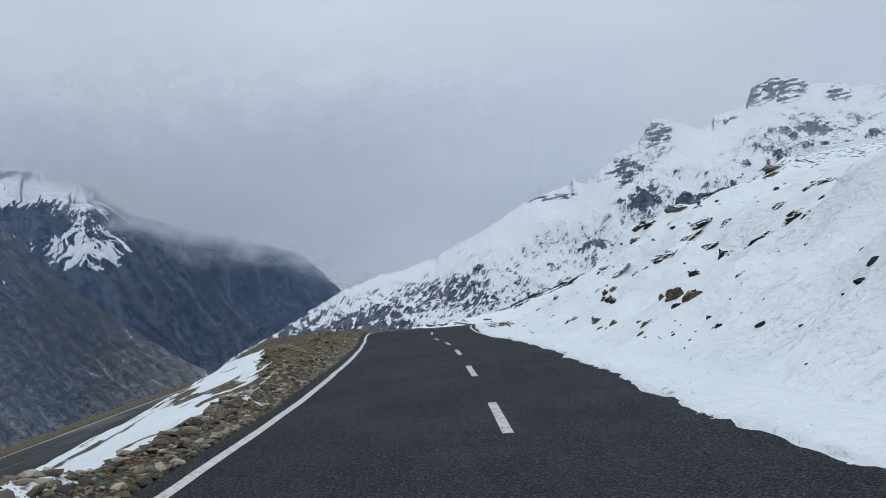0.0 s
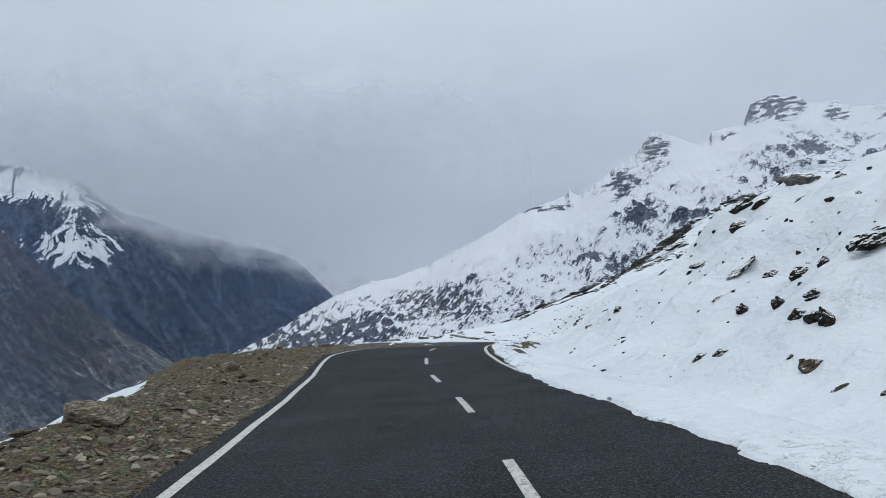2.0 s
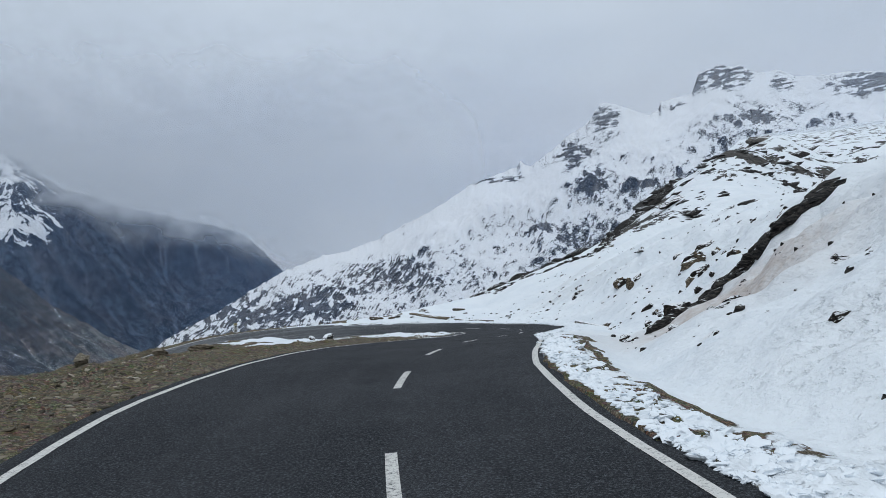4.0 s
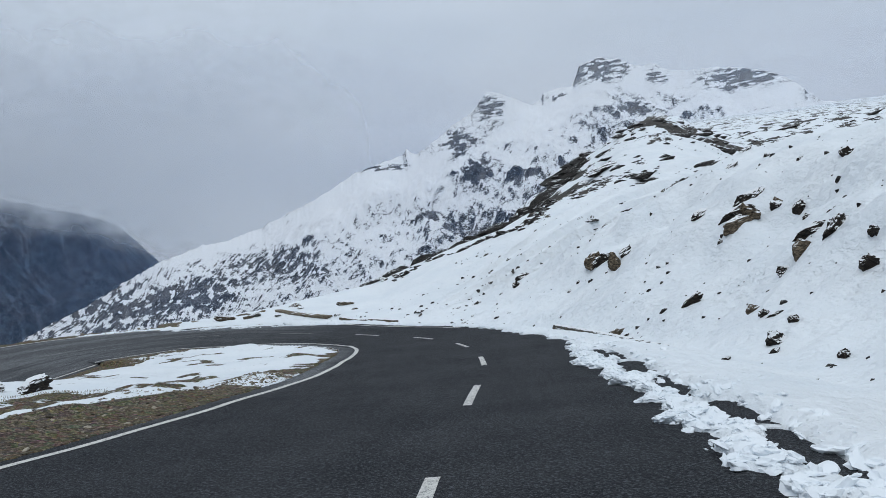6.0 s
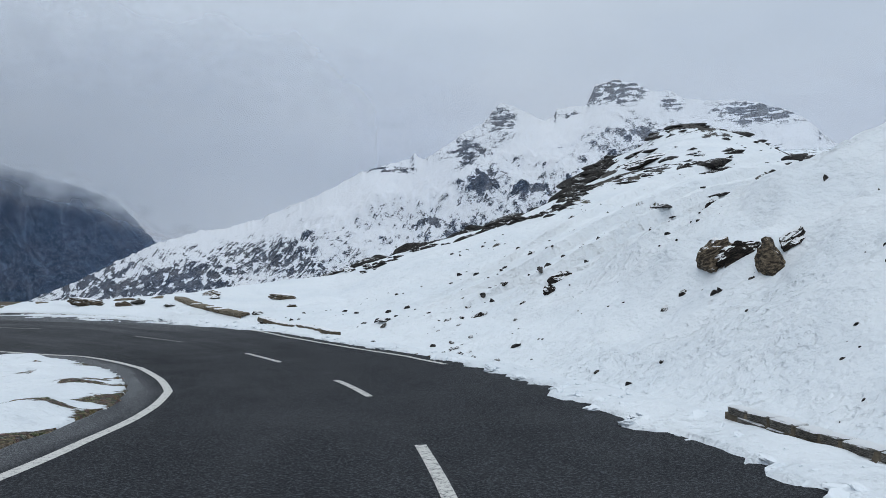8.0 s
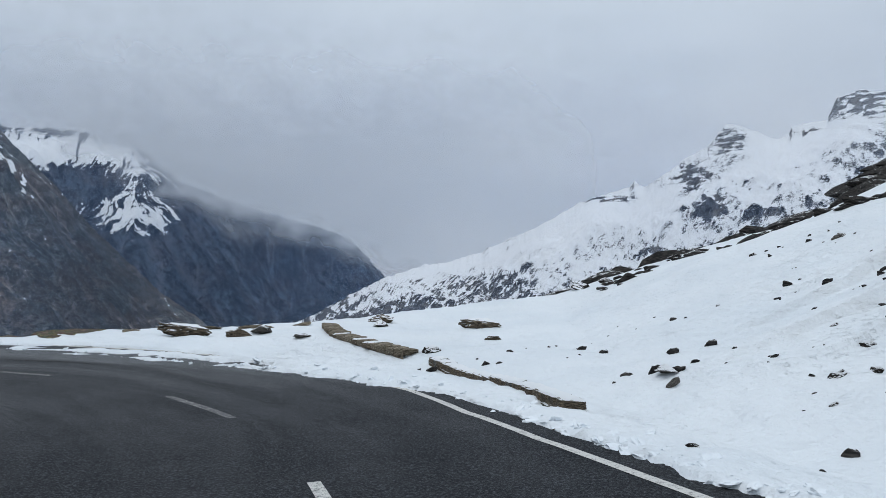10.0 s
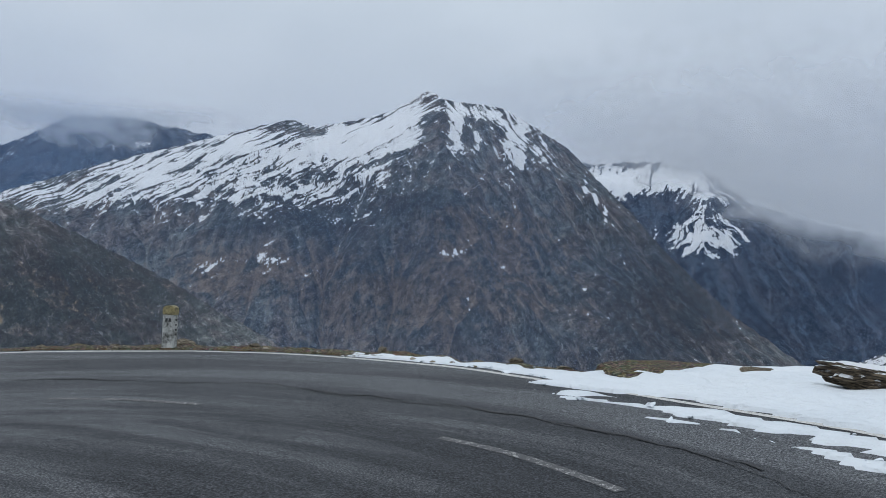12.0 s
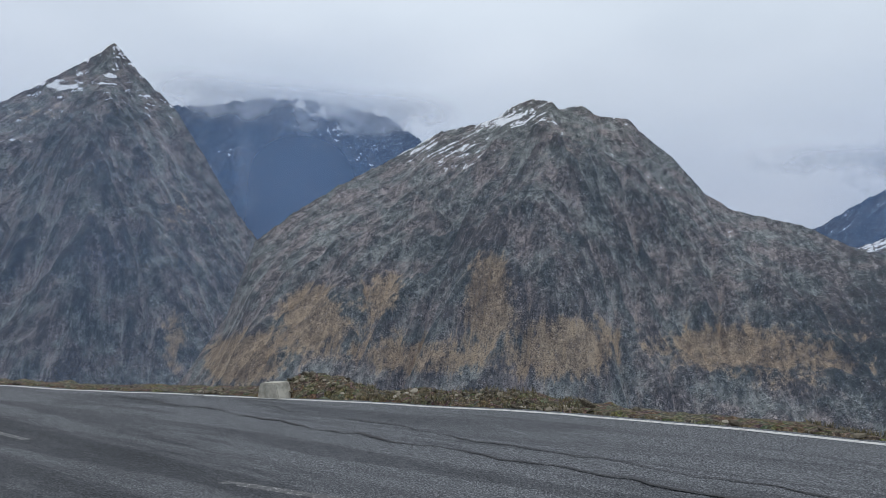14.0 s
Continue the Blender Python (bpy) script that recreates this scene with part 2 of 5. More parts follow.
def mountain_material(name, rock, grass, line, spread, streak=1.0, grain=1.0, cover=0.0, patchy=1.0, layered=1.25, fanned=0.0, tints=((0.93, 1.0, 0.99), (1.15, 0.99, 0.90))):
    """rock, grass: dark and light colours; line: height at which snow starts; spread: metres over which it closes."""
    m, n, l, b = material(name)
    p = where(n)
    geo = n.new("ShaderNodeNewGeometry")
    sep = n.new("ShaderNodeSeparateXYZ")
    l.new(p, sep.inputs[0])
    nz = n.new("ShaderNodeSeparateXYZ")
    l.new(geo.outputs["Normal"], nz.inputs[0])
    cracks = tex(n, l, "ShaderNodeTexNoise", 0.05 * grain, 6, 0.68, p, (1, 1, layered))
    mass = tex(n, l, "ShaderNodeTexNoise", 0.006 * grain, 6, 0.62, p)
    speck = tex(n, l, "ShaderNodeTexNoise", 0.24 * grain, 4, 0.72, p, (1, 1, 0.75 * layered))
    slope, tone, turf = n.new("ShaderNodeAttribute"), n.new("ShaderNodeAttribute"), n.new("ShaderNodeAttribute")
    slope.attribute_name, tone.attribute_name, turf.attribute_name = "lie", "tone", "turf"
    fu, fv, fan = n.new("ShaderNodeAttribute"), n.new("ShaderNodeAttribute"), n.new("ShaderNodeCombineXYZ")
    fu.attribute_name, fv.attribute_name = "fan_across", "fan_down"
    l.new(calc(n, l, "MULTIPLY", fu.outputs["Fac"], 4.0), fan.inputs[0])
    l.new(calc(n, l, "MULTIPLY", fv.outputs["Fac"], 0.55), fan.inputs[1])
    chute = tex(n, l, "ShaderNodeTexNoise", 1.0, 6, 0.7, fan.outputs[0])
    chute.inputs["Distortion"].default_value = 0.5
    chuted = calc(n, l, "SUBTRACT", chute.outputs["Fac"], 0.5)
    v = calc(n, l, "ADD", calc(n, l, "MULTIPLY", calc(n, l, "SUBTRACT", cracks.outputs["Fac"], 0.5), 0.65), calc(n, l, "MULTIPLY", calc(n, l, "SUBTRACT", speck.outputs["Fac"], 0.5), 1.05))
    v = calc(n, l, "MULTIPLY", v, ramp(n, l, tex(n, l, "ShaderNodeTexNoise", 0.011 * grain, 5, 0.6, p).outputs["Fac"], [(0.40, grey(0.35)), (0.58, grey(1.5))]))
    v = calc(n, l, "ADD", v, calc(n, l, "MULTIPLY", chuted, 0.75 * fanned))
    u = calc(n, l, "ADD", v, tone.outputs["Fac"])
    mid = tuple(0.6 * p0 + 0.4 * p1 for p0, p1 in zip(*rock))
    rc = ramp(n, l, u, [(0.22, tuple(0.6 * q for q in rock[0])), (0.38, rock[0]), (0.50, mid), (0.64, rock[1]), (0.85, tuple(min(1, 1.3 * q) for q in rock[1]))])
    rc = mix(n, l, 1.0, rc, ramp(n, l, mass.outputs["Fac"], [(0.42, tints[0]), (0.58, tints[1])]), "MULTIPLY")
    gc = ramp(n, l, u, [(0.3, tuple(0.6 * q for q in grass[0])), (0.42, grass[0]), (0.66, grass[1])])
    gf = calc(n, l, "ADD", turf.outputs["Fac"], calc(n, l, "MULTIPLY", v, 0.8))
    gf = calc(n, l, "ADD", gf, calc(n, l, "MULTIPLY", calc(n, l, "SUBTRACT", mass.outputs["Fac"], 0.5), 1.5))
    gf = ramp(n, l, gf, [(0.3, grey(0)), (0.75, grey(0.92))])
    col = mix(n, l, gf, rc, gc)
    scrub = tex(n, l, "ShaderNodeTexNoise", 0.17 * grain, 4, 0.65, p, (1, 1, 1.5))
    col = mix(n, l, 1.0, col, ramp(n, l, scrub.outputs["Fac"], [(0.37, grey(0.28)), (0.44, grey(0.95)), (0.56, grey(1.08)), (0.66, grey(1.55))]), "MULTIPLY")
    h = calc(n, l, "DIVIDE", calc(n, l, "SUBTRACT", sep.outputs["Z"], line), spread)
    s = calc(n, l, "ADD", h, calc(n, l, "MULTIPLY", calc(n, l, "SUBTRACT", cracks.outputs["Fac"], 0.5), 2.6 * streak))
    s = calc(n, l, "ADD", s, calc(n, l, "MULTIPLY", calc(n, l, "SUBTRACT", speck.outputs["Fac"], 0.5), 2.2 * streak))
    s = calc(n, l, "ADD", s, calc(n, l, "MULTIPLY", calc(n, l, "SUBTRACT", nz.outputs["Z"], 0.72), 3.0 * streak))
    s = calc(n, l, "ADD", s, calc(n, l, "MULTIPLY", calc(n, l, "SUBTRACT", mass.outputs["Fac"], 0.5), 2.0 * patchy))
    s = calc(n, l, "ADD", s, slope.outputs["Fac"])
    s = calc(n, l, "ADD", s, calc(n, l, "MULTIPLY", chuted, 2.6 * fanned))
    s = calc(n, l, "ADD", s, cover)
    f = ramp(n, l, s, [(0.45, grey(0)), (0.56, grey(1))])
    l.new(mix(n, l, f, col, (0.86, 0.875, 0.90)), b.inputs["Base Color"])
    b.inputs["Roughness"].default_value = 0.85
    b.inputs["Specular IOR Level"].default_value = 0.15
    hh = calc(n, l, "ADD", cracks.outputs["Fac"], calc(n, l, "MULTIPLY", speck.outputs["Fac"], 0.3))
    bump(n, l, hh, 0.7, 12.0 / grain, b)
    return m


ASPHALT, PAINT, GROUND = asphalt_material(), paint_material(), ground_material()


# ---------------------------------------------------------------- mesh helpers
def mesh_grid(name, pts, mat, closed=False, smooth_shade=True):
    """A sheet from an array of rows x columns x 3."""
    r, c = pts.shape[:2]
    idx = np.arange(r * c).reshape(r, c)
    quads = np.stack([idx[:-1, :-1], idx[:-1, 1:], idx[1:, 1:], idx[1:, :-1]], -1).reshape(-1, 4)
    me = bpy.data.meshes.new(name)
    me.vertices.add(r * c)
    me.vertices.foreach_set("co", pts.reshape(-1).astype(np.float32))
    me.loops.add(len(quads) * 4)
    me.loops.foreach_set("vertex_index", quads.reshape(-1).astype(np.int32))
    me.polygons.add(len(quads))
    me.polygons.foreach_set("loop_start", (np.arange(len(quads)) * 4).astype(np.int32))
    me.polygons.foreach_set("loop_total", np.full(len(quads), 4, np.int32))
    me.update(calc_edges=True)
    me.validate()
    if smooth_shade:
        me.polygons.foreach_set("use_smooth", np.ones(len(quads), bool))
    me.materials.append(mat)
    return me


def put_attribute(me, name, values):
    a = me.attributes.new(name, "FLOAT", "POINT")
    a.data.foreach_set("value", np.asarray(values, np.float32).reshape(-1))


def part(name, bm, mat, parent=None, label=""):
    me = bpy.data.meshes.new(name)
    bm.to_mesh(me)
    bm.free()
    me.materials.append(mat)
    ob = new(name, me)
    ob.parent = parent
    return tagged(ob, label)


# ---------------------------------------------------------------- the road's line
CENTRE = np.array([
    (0.75, -40, 2.2), (0.70, -15, 0.9), (0.52, 8.9, -0.37), (0.30, 19, -0.88), (0.05, 26.7, -1.26), (-0.35, 34, -1.68),
    (-0.98, 41.4, -2.12), (-1.28, 48, -2.36), (-1.20, 53.4, -2.52), (-0.38, 60.8, -3.03), (1.20, 68.1, -3.68),
    (3.30, 75.2, -4.43), (5.35, 82.1, -5.18), (6.70, 89.4, -5.87), (6.95, 96.7, -6.55), (5.55, 104, -7.14),
    (2.50, 110.7, -7.54), (-3.0, 115.5, -7.67), (-8.2, 115.8, -7.72), (-13.0, 114.1, -7.88), (-16.4, 108.6, -8.12),
    (-20.5, 101, -8.5), (-24.3, 92.5, -9.0), (-28.2, 82, -9.7), (-32, 71, -10.4), (-35.4, 60, -11.1), (-38.5, 48, -11.8),
    (-41, 35, -12.6), (-43, 10, -14.0), (-44, -45, -16.8)])


def spline(points, step=0.5):
    """Catmull-Rom through the points, then even steps."""
    p = np.vstack([2 * points[0] - points[1], points, 2 * points[-1] - points[-2]])
    out = []
    for k in range(1, len(p) - 2):
        t = np.linspace(0, 1, 60, endpoint=False)[:, None]
        a, b, c, d = p[k - 1], p[k], p[k + 1], p[k + 2]
        out.append(0.5 * (2 * b + (c - a) * t + (2 * a - 5 * b + 4 * c - d) * t ** 2 + (3 * b - a - 3 * c + d) * t ** 3))
    q = np.vstack(out + [points[-1:]])
    s = np.r_[0, np.cumsum(np.linalg.norm(np.diff(q[:, :2], axis=0), axis=1))]
    u = np.arange(0, s[-1], step)
    return np.stack([np.interp(u, s, q[:, k]) for k in range(3)], -1), u


LINE, LS = spline(CENTRE)
TAN = np.gradient(LINE[:, :2], axis=0)
TAN /= np.linalg.norm(TAN, axis=1, keepdims=True)
NRM = np.stack([TAN[:, 1], -TAN[:, 0]], -1)          # to the right of travel


def along(table, s):
    t = np.array(table, float)
    return np.interp(s, t[:, 0], t[:, 1])


LEFT = [(0, 3.2), (47, 3.22), (52, 3.25), (57, 3.29), (61, 3.4), (66, 3.49), (72, 3.67), (84, 3.75), (95, 4.5), (101, 4.9), (108, 5.3), (111, 4.95), (114, 4.5), (117, 4.2), (123, 4.0), (128, 3.95), (134, 3.6), (140, 3.15), (146, 3.2), (151, 3.75), (157, 4.9), (164, 5.8), (180, 6.0), (196, 4.4), (215, 3.3), (400, 3.2)]
KERB = [(0, 0.35), (110, 0.35), (118, 0.45), (128, 0.7), (148, 0.7), (156, 0.45), (400, 0.35)]
RIGHT = [(0, 2.7), (90, 2.5), (96, 2.58), (102, 2.9), (109, 2.92), (144, 3.03), (149, 2.84), (151, 2.95), (153, 3.35), (162, 3.7), (166, 4.7), (170, 5.45), (177, 5.6), (180, 5.1), (184, 4.2), (188, 3.4), (196, 2.9), (400, 3.0)]
SNOWED = [(0, 2.2), (45, 2.25), (48, 2.12), (52, 2.18), (58, 2.26), (64, 2.31), (69, 2.13), (75, 2.05), (80, 2.35), (85, 2.62), (89, 2.95), (97, 3.0), (102, 3.1), (104, 2.75), (107, 2.5), (111, 2.37), (115, 2.38), (120, 2.15), (121.5, 2.0), (124, 2.3), (127, 2.55), (135, 2.65), (139, 2.9), (142, 3.4), (147, 3.25), (150, 3.2), (153, 3.3), (154, 3.05), (156, 2.7), (158.4, 2.25), (161, 2.3), (163, 2.6), (164, 3.8), (165, 4.4), (167, 4.5), (168.5, 4.65), (169.5, 5.1), (173, 5.8), (176, 6.0), (400, 4.2)]
VERGE = [(0, 0.45), (84, 0.45), (90, 0.2), (108, 0.2), (114, 0.45), (150, 0.45), (164, 0.22), (400, 0.22)]
BANK = [(0, 0.01), (95, 0.01), (120, 0.03), (152, 0.02), (162, 0.05), (172, 0.085), (190, 0.06), (215, 0.01), (400, 0.0)]


def road_point(s, off, lift=0.0):
    z = along(np.column_stack([LS, LINE[:, 2]]), s) + np.maximum(off, 0) * along(BANK, s) + lift
    x = np.interp(s, LS, LINE[:, 0]) + off * np.interp(s, LS, NRM[:, 0])
    y = np.interp(s, LS, LINE[:, 1]) + off * np.interp(s, LS, NRM[:, 1])
    return np.stack(np.broadcast_arrays(x, y, z), -1)


def nearest(x, y, lo, hi):
    """Nearest sample of the road's line between two stations, and the signed offset."""
    ok = np.where((LS >= lo) & (LS <= hi))[0]
    best, who = np.full(x.shape, 1e18), np.zeros(x.shape, int)
    for i in ok[::2]:
        d = (x - LINE[i, 0]) ** 2 + (y - LINE[i, 1]) ** 2
        m = d < best
        best[m], who[m] = d[m], i
    dx, dy = x - LINE[who, 0], y - LINE[who, 1]
    s = np.clip(LS[who] + np.clip(dx * TAN[who, 0] + dy * TAN[who, 1], -1, 1), LS[ok[0]], LS[ok[-1]])
    cx, cy = np.interp(s, LS, LINE[:, 0]), np.interp(s, LS, LINE[:, 1])
    nx, ny = np.interp(s, LS, NRM[:, 0]), np.interp(s, LS, NRM[:, 1])
    fine = ((x - cx) * nx + (y - cy) * ny) / np.hypot(nx, ny)
    best = np.maximum((x - cx) ** 2 + (y - cy) ** 2, 1e-9)
    return s, np.sign(fine) * np.sqrt(best), fine


APEX = 163.0


def build_road():
    s = np.arange(0, LS[-1], 0.5)
    w = np.linspace(0, 1, 25)
    lo, hi = -along(LEFT, s) - along(KERB, s), along(RIGHT, s) + along(VERGE, s)
    hi = hi + 0.08 * fbm(s * 0.7, s * 0 + 3, 3)
    lo = lo + 0.06 * fbm(s * 0.9, s * 0 + 8, 3)
    off = lo[:, None] + (hi - lo)[:, None] * w[None]
    pts = road_point(s[:, None], off)
    pts[..., 2] += 0.012 * fbm(pts[..., 0] * 0.4, pts[..., 1] * 0.4, 3, seed=4)
    me = mesh_grid("road", pts, ASPHALT)
    S = np.broadcast_to(s[:, None], off.shape)
    wear = smooth(146, 168, S) * (0.60 + 0.42 * smooth(0.3, 2.2, off)) + 0.05 * (1 - smooth(146, 168, S))
    shoulder = smooth(0.05, 0.25, -off - along(LEFT, S)) * smooth(112, 122, S) * (1 - smooth(150, 158, S))
    put_attribute(me, "wear", np.clip(wear * (1 - 0.6 * smooth(195, 230, S)) + 0.9 * shoulder, 0, 1))
    put_attribute(me, "across", off)
    put_attribute(me, "run", S)
    return tagged(new("road", me), "two-lane dark asphalt mountain road with a hairpin bend", "road", kind="structure")


road = build_road()


def stripe(name, s0, s1, offset, width, parent, wear=0.0, step=0.5, lift=0.007):
    s = np.arange(s0, s1 + 1e-6, step) if s1 - s0 > 4 else np.linspace(s0, s1, 9)
    o = offset(s) if callable(offset) else np.full(s.shape, offset)
    pts = np.stack([road_point(s, o - width / 2, lift), road_point(s, o + width / 2, lift)], 1)
    pts[..., 2] += 0.012 * fbm(pts[..., 0] * 0.4, pts[..., 1] * 0.4, 3, seed=4)
    me = mesh_grid(name, pts, PAINT)
    put_attribute(me, "wear", np.full(len(s) * 2, wear))
    ob = new(name, me)
    ob.parent = parent
    return ob


tagged(stripe("edge_line", 0, LS[-1] - 1, lambda s: -along(LEFT, s), 0.15, road, 0.1), "white painted road edge line")
for s0, s1 in ((0, 110.5), (142, LS[-1] - 1)):
    tagged(stripe("edge_line", s0, s1, lambda s: along(RIGHT, s), 0.13, road, 0.1), "white painted road edge line")
SWERVE = [(0, 0), (160, 0.05), (163, 0.2), (169, 0.55), (172, 0.6), (176, 0.33), (178.5, -0.15), (400, -0.1)]
for k in range(-6, 40):
    a = 48.91 + 7.41 * k
    if 1 < a < LS[-1] - 4:
        stripe("dash", a, a + 2.8, lambda s: along(SWERVE, s), 0.13, road, 1.0 if a > 150 else 0.25)

# ---------------------------------------------------------------- the ground
RIM = np.array([(-10, 122), (-4, 126), (1.8, 131.5), (10.3, 136), (17, 139.5), (33, 154), (70, 222), (124, 313), (200, 470), (330, 760)], float)
STEEP = [(0, 0), (1.2, -0.12), (2.4, -0.28), (3.1, -0.05), (4.2, 0.45), (5.5, 1.05), (7, 1.9), (9, 3.45), (10.5, 4.8), (12, 5.8), (14, 6.5), (22, 7.3), (400, 7.3)]
VALLEY = -330.0


def within_rim(x, y):
    """Metres inside the rim of the spur; 0 beyond it."""
    return np.maximum(-rim_distance(x, y), 0)


def beyond_rim(x, y):
    """Metres outside the rim of the spur on its north side; 0 within."""
    return np.maximum(rim_distance(x, y), 0)


def rim_distance(x, y):
    d = np.full(x.shape, 1e9)
    side = np.zeros(x.shape)
    for a, b in zip(RIM[:-1], RIM[1:]):
        ab = b - a
        t = np.clip(((x - a[0]) * ab[0] + (y - a[1]) * ab[1]) / (ab @ ab), 0, 1)
        dx, dy = x - a[0] - t * ab[0], y - a[1] - t * ab[1]
        q = np.hypot(dx, dy)
        m = q < d
        d[m] = q[m]
        side[m] = (ab[0] * dy - ab[1] * dx)[m]
    return np.where(side > 0, d, -d)


def ground_height(x, y):
    """Height, snow cover and dirt of the ground."""
    s, _, off = nearest(x, y, 0, LS[-1])
    _, dist, _ = nearest(x, y, 0, LS[-1])
    off = np.where(np.abs(dist) > np.abs(off) + 0.5, dist, off)
    zr = along(np.column_stack([LS, LINE[:, 2]]), s)
    bank = along(BANK, s)
    left, right = along(LEFT, s) + along(KERB, s), along(RIGHT, s) + along(VERGE, s)
    rz = zr + np.clip(off, 0, right) * bank
    # right of travel: hillside, then past the bend the fall to the valley
    d = np.maximum(off - right, 0)
    early = 1 - smooth(62, 90, s)
    k = 1 - smooth(141.5, 153.5, s)
    lump = fbm(x * 0.16, y * 0.16, 4, seed=11)
    rough = fbm(x * 0.55, y * 0.55, 4, seed=21)
    rise = along(STEEP, d * (1 + 0.12 * lump) + 1.4 * early * smooth(0, 2, d)) * k + 0.112 * np.maximum(d - 12, 0) * (1 - smooth(164, 172, s))
    amp = smooth(1.0, 6.0, d) * (0.25 + 0.75 * k)
    chunk = ridged(x * 0.75, y * 0.75, 3, seed=81)
    hill = rz + rise + amp * (0.38 * lump + 0.14 * rough) + smooth(0.2, 1.2, d) * 0.035 * chunk + 0.07 * chunk * np.exp(-((d - 0.9) / 0.9) ** 2) + smooth(20, 90, d) * 3.2 * fbm(x * 0.022, y * 0.022, 4, seed=31)
    hill = hill - 1.15 * smooth(6.0, 11.0, d) * (1 - smooth(82, 96, s))
    hill = hill - 0.3 * np.exp(-((d - 2.0) / 0.8) ** 2) * smooth(84, 92, s) * (1 - smooth(104, 112, s))
    hill = hill - 0.30 * np.exp(-((d - 2.7) / 1.3) ** 2) * smooth(123, 128, s) * (1 - smooth(157, 162, s))
    hill = hill - 0.8 * np.exp(-((x - 9.2) / 1.7) ** 2 - ((y - 63.4) / 3.4) ** 2)
    inside_rim = smooth(0, 9, within_rim(x, y))
    y0 = 106.0
    hill = hill + np.where(x > 9, 11 * (1 - np.exp(-0.0327 * np.maximum(x - 9, 0))), 0) * (0.53 + 0.47 * inside_rim) * (1 - smooth(11, 36, within_rim(x, y))) * smooth(y0, y0 + 16, y) * (s < 164) * smooth(5, 9, off)
    e = np.where(s > 164, np.maximum(d - along([(160, 0.3), (166, 0.12), (176, 0.12), (178.5, 1.1), (184, 1.1), (187, 0.4), (192, 0.3), (205, 1.5)], s), 0), beyond_rim(x, y))
    fall = 0.72 * e - 0.72 * 2.5 * (1 - np.exp(-e / 2.5)) + 0.3 * smooth(0, 3, e) * rough
    hill = hill - fall * (1 + 0.15 * lump)
    hill = hill + 0.2 * np.exp(-((d - 0.7) / 0.5) ** 2) * smooth(177.5, 179.5, s) * (1 - smooth(182.5, 184.5, s)) * (1 + rough)
    # left of travel: the island between the two legs
    s1, r1, _ = nearest(x, y, 0, APEX)
    s2, r2, _ = nearest(x, y, APEX, LS[-1])
    z1 = along(np.column_stack([LS, LINE[:, 2]]), s1)
    z2 = along(np.column_stack([LS, LINE[:, 2]]), s2)
    d1, d2 = np.maximum(np.abs(r1) - along(LEFT, s1) - along(KERB, s1), 0), np.maximum(np.abs(r2) - along(LEFT, s2) - along(KERB, s2), 0)
    w = along([(0, 0.9), (46, 0.9), (50, 0.7), (55, 0.8), (61, 1.3), (66, 1.8), (72, 3.1), (82, 4.2), (96, 6), (125, 2.0), (400, 1.0)], s1) * (1 + 0.35 * fbm(s1 * 0.15, s1 * 0 + 2, 3, seed=5))
    w = np.minimum(w, 0.45 * (d1 + d2))
    t = np.clip((d1 - w) / np.maximum(d1 + d2 - w - 1.0, 0.5), 0, 1)
    t = np.clip(1.15 * t - 0.15 * t * t, 0, 1)
    t = t + (t * t * (3 - 2 * t) - t) * 0.4
    mound = smooth(97, 120, s1) * (1 - smooth(142, 158, s1))
    hump = (0.05 + 0.10 * smooth(108, 122, s1)) * np.exp(-((t - 0.36) / 0.24) ** 2) * mound * smooth(0.5, 4, d1 + d2)
    t = t + (smooth(0.34, 1.0, t) - t) * mound
    bermy = np.exp(-((d1 - 0.55 * w) / (0.45 * w + 0.2)) ** 2) * smooth(0, 0.8, d1)
    isle = z1 + (z2 - z1) * t + hump + (0.22 - 0.1 * smooth(85, 110, s1)) * bermy * (1 + 0.8 * rough) + 0.10 * rough * smooth(0.2, 2, np.minimum(d1, d2)) + 0.2 * lump * smooth(3, 9, np.minimum(d1, d2))
    z = np.where(off > 0, hill, isle)
    # snow cover
    rag = 0.30 * fbm(x * 0.8, y * 0.8, 3, seed=41) + 0.26 * fbm(x * 0.22, y * 0.22, 3, seed=42) + 0.13 * fbm(x * 2.1, y * 2.1, 2, seed=43)
    rag = rag * (0.35 + 0.65 * smooth(78, 90, s)) * (1 - 0.4 * smooth(140, 150, s))
    edge = along(SNOWED, s) + rag
    snowy = smooth(-0.15, 0.10, off - edge) * (1 - smooth(166.5, 169.5, s))
    patch = smooth(0.05, 0.45, fbm(x * 0.5, y * 0.5, 4, seed=51) + 0.4 * smooth(2.5, 5, d))
    thin = smooth(83, 90, s) * (1 - smooth(106, 112, s)) * (1 - smooth(1.5, 2.6, d))
    turf_line = np.maximum(np.exp(-((d - 1.15 - 0.3 * rough) / 0.34) ** 2), smooth(-0.02, 0.2, fbm(off * 2.2, s * 0.7, 4, 0.6, seed=53)) * (1 - smooth(0.8, 1.4, d)))
    cover = np.where(off > 0, snowy * (1 - 0.9 * thin * (0.08 + 0.92 * turf_line) * (1 - 0.35 * patch)), 0)
    far = smooth(14, 60, d)
    cover = cover * (1 - 0.1 * far)
    drop = smooth(0.5, 5, e)
    cover = cover * (1 - 0.75 * drop * smooth(158, 166, s)) - 0.22 * smooth(0, 6, e) * (s < 160)
    # island: gravel by the road, snow further in
    grav = along([(0, 1.0), (46, 1.0), (50, 0.75), (55, 0.9), (61, 1.6), (66, 2.4), (72, 3.6), (82, 4.6), (92, 8.5), (102, 11.0), (108, 7.5), (113, 3.0), (117, 1.2), (121, 0.2), (128, -0.3), (400, 0.1)], s1)
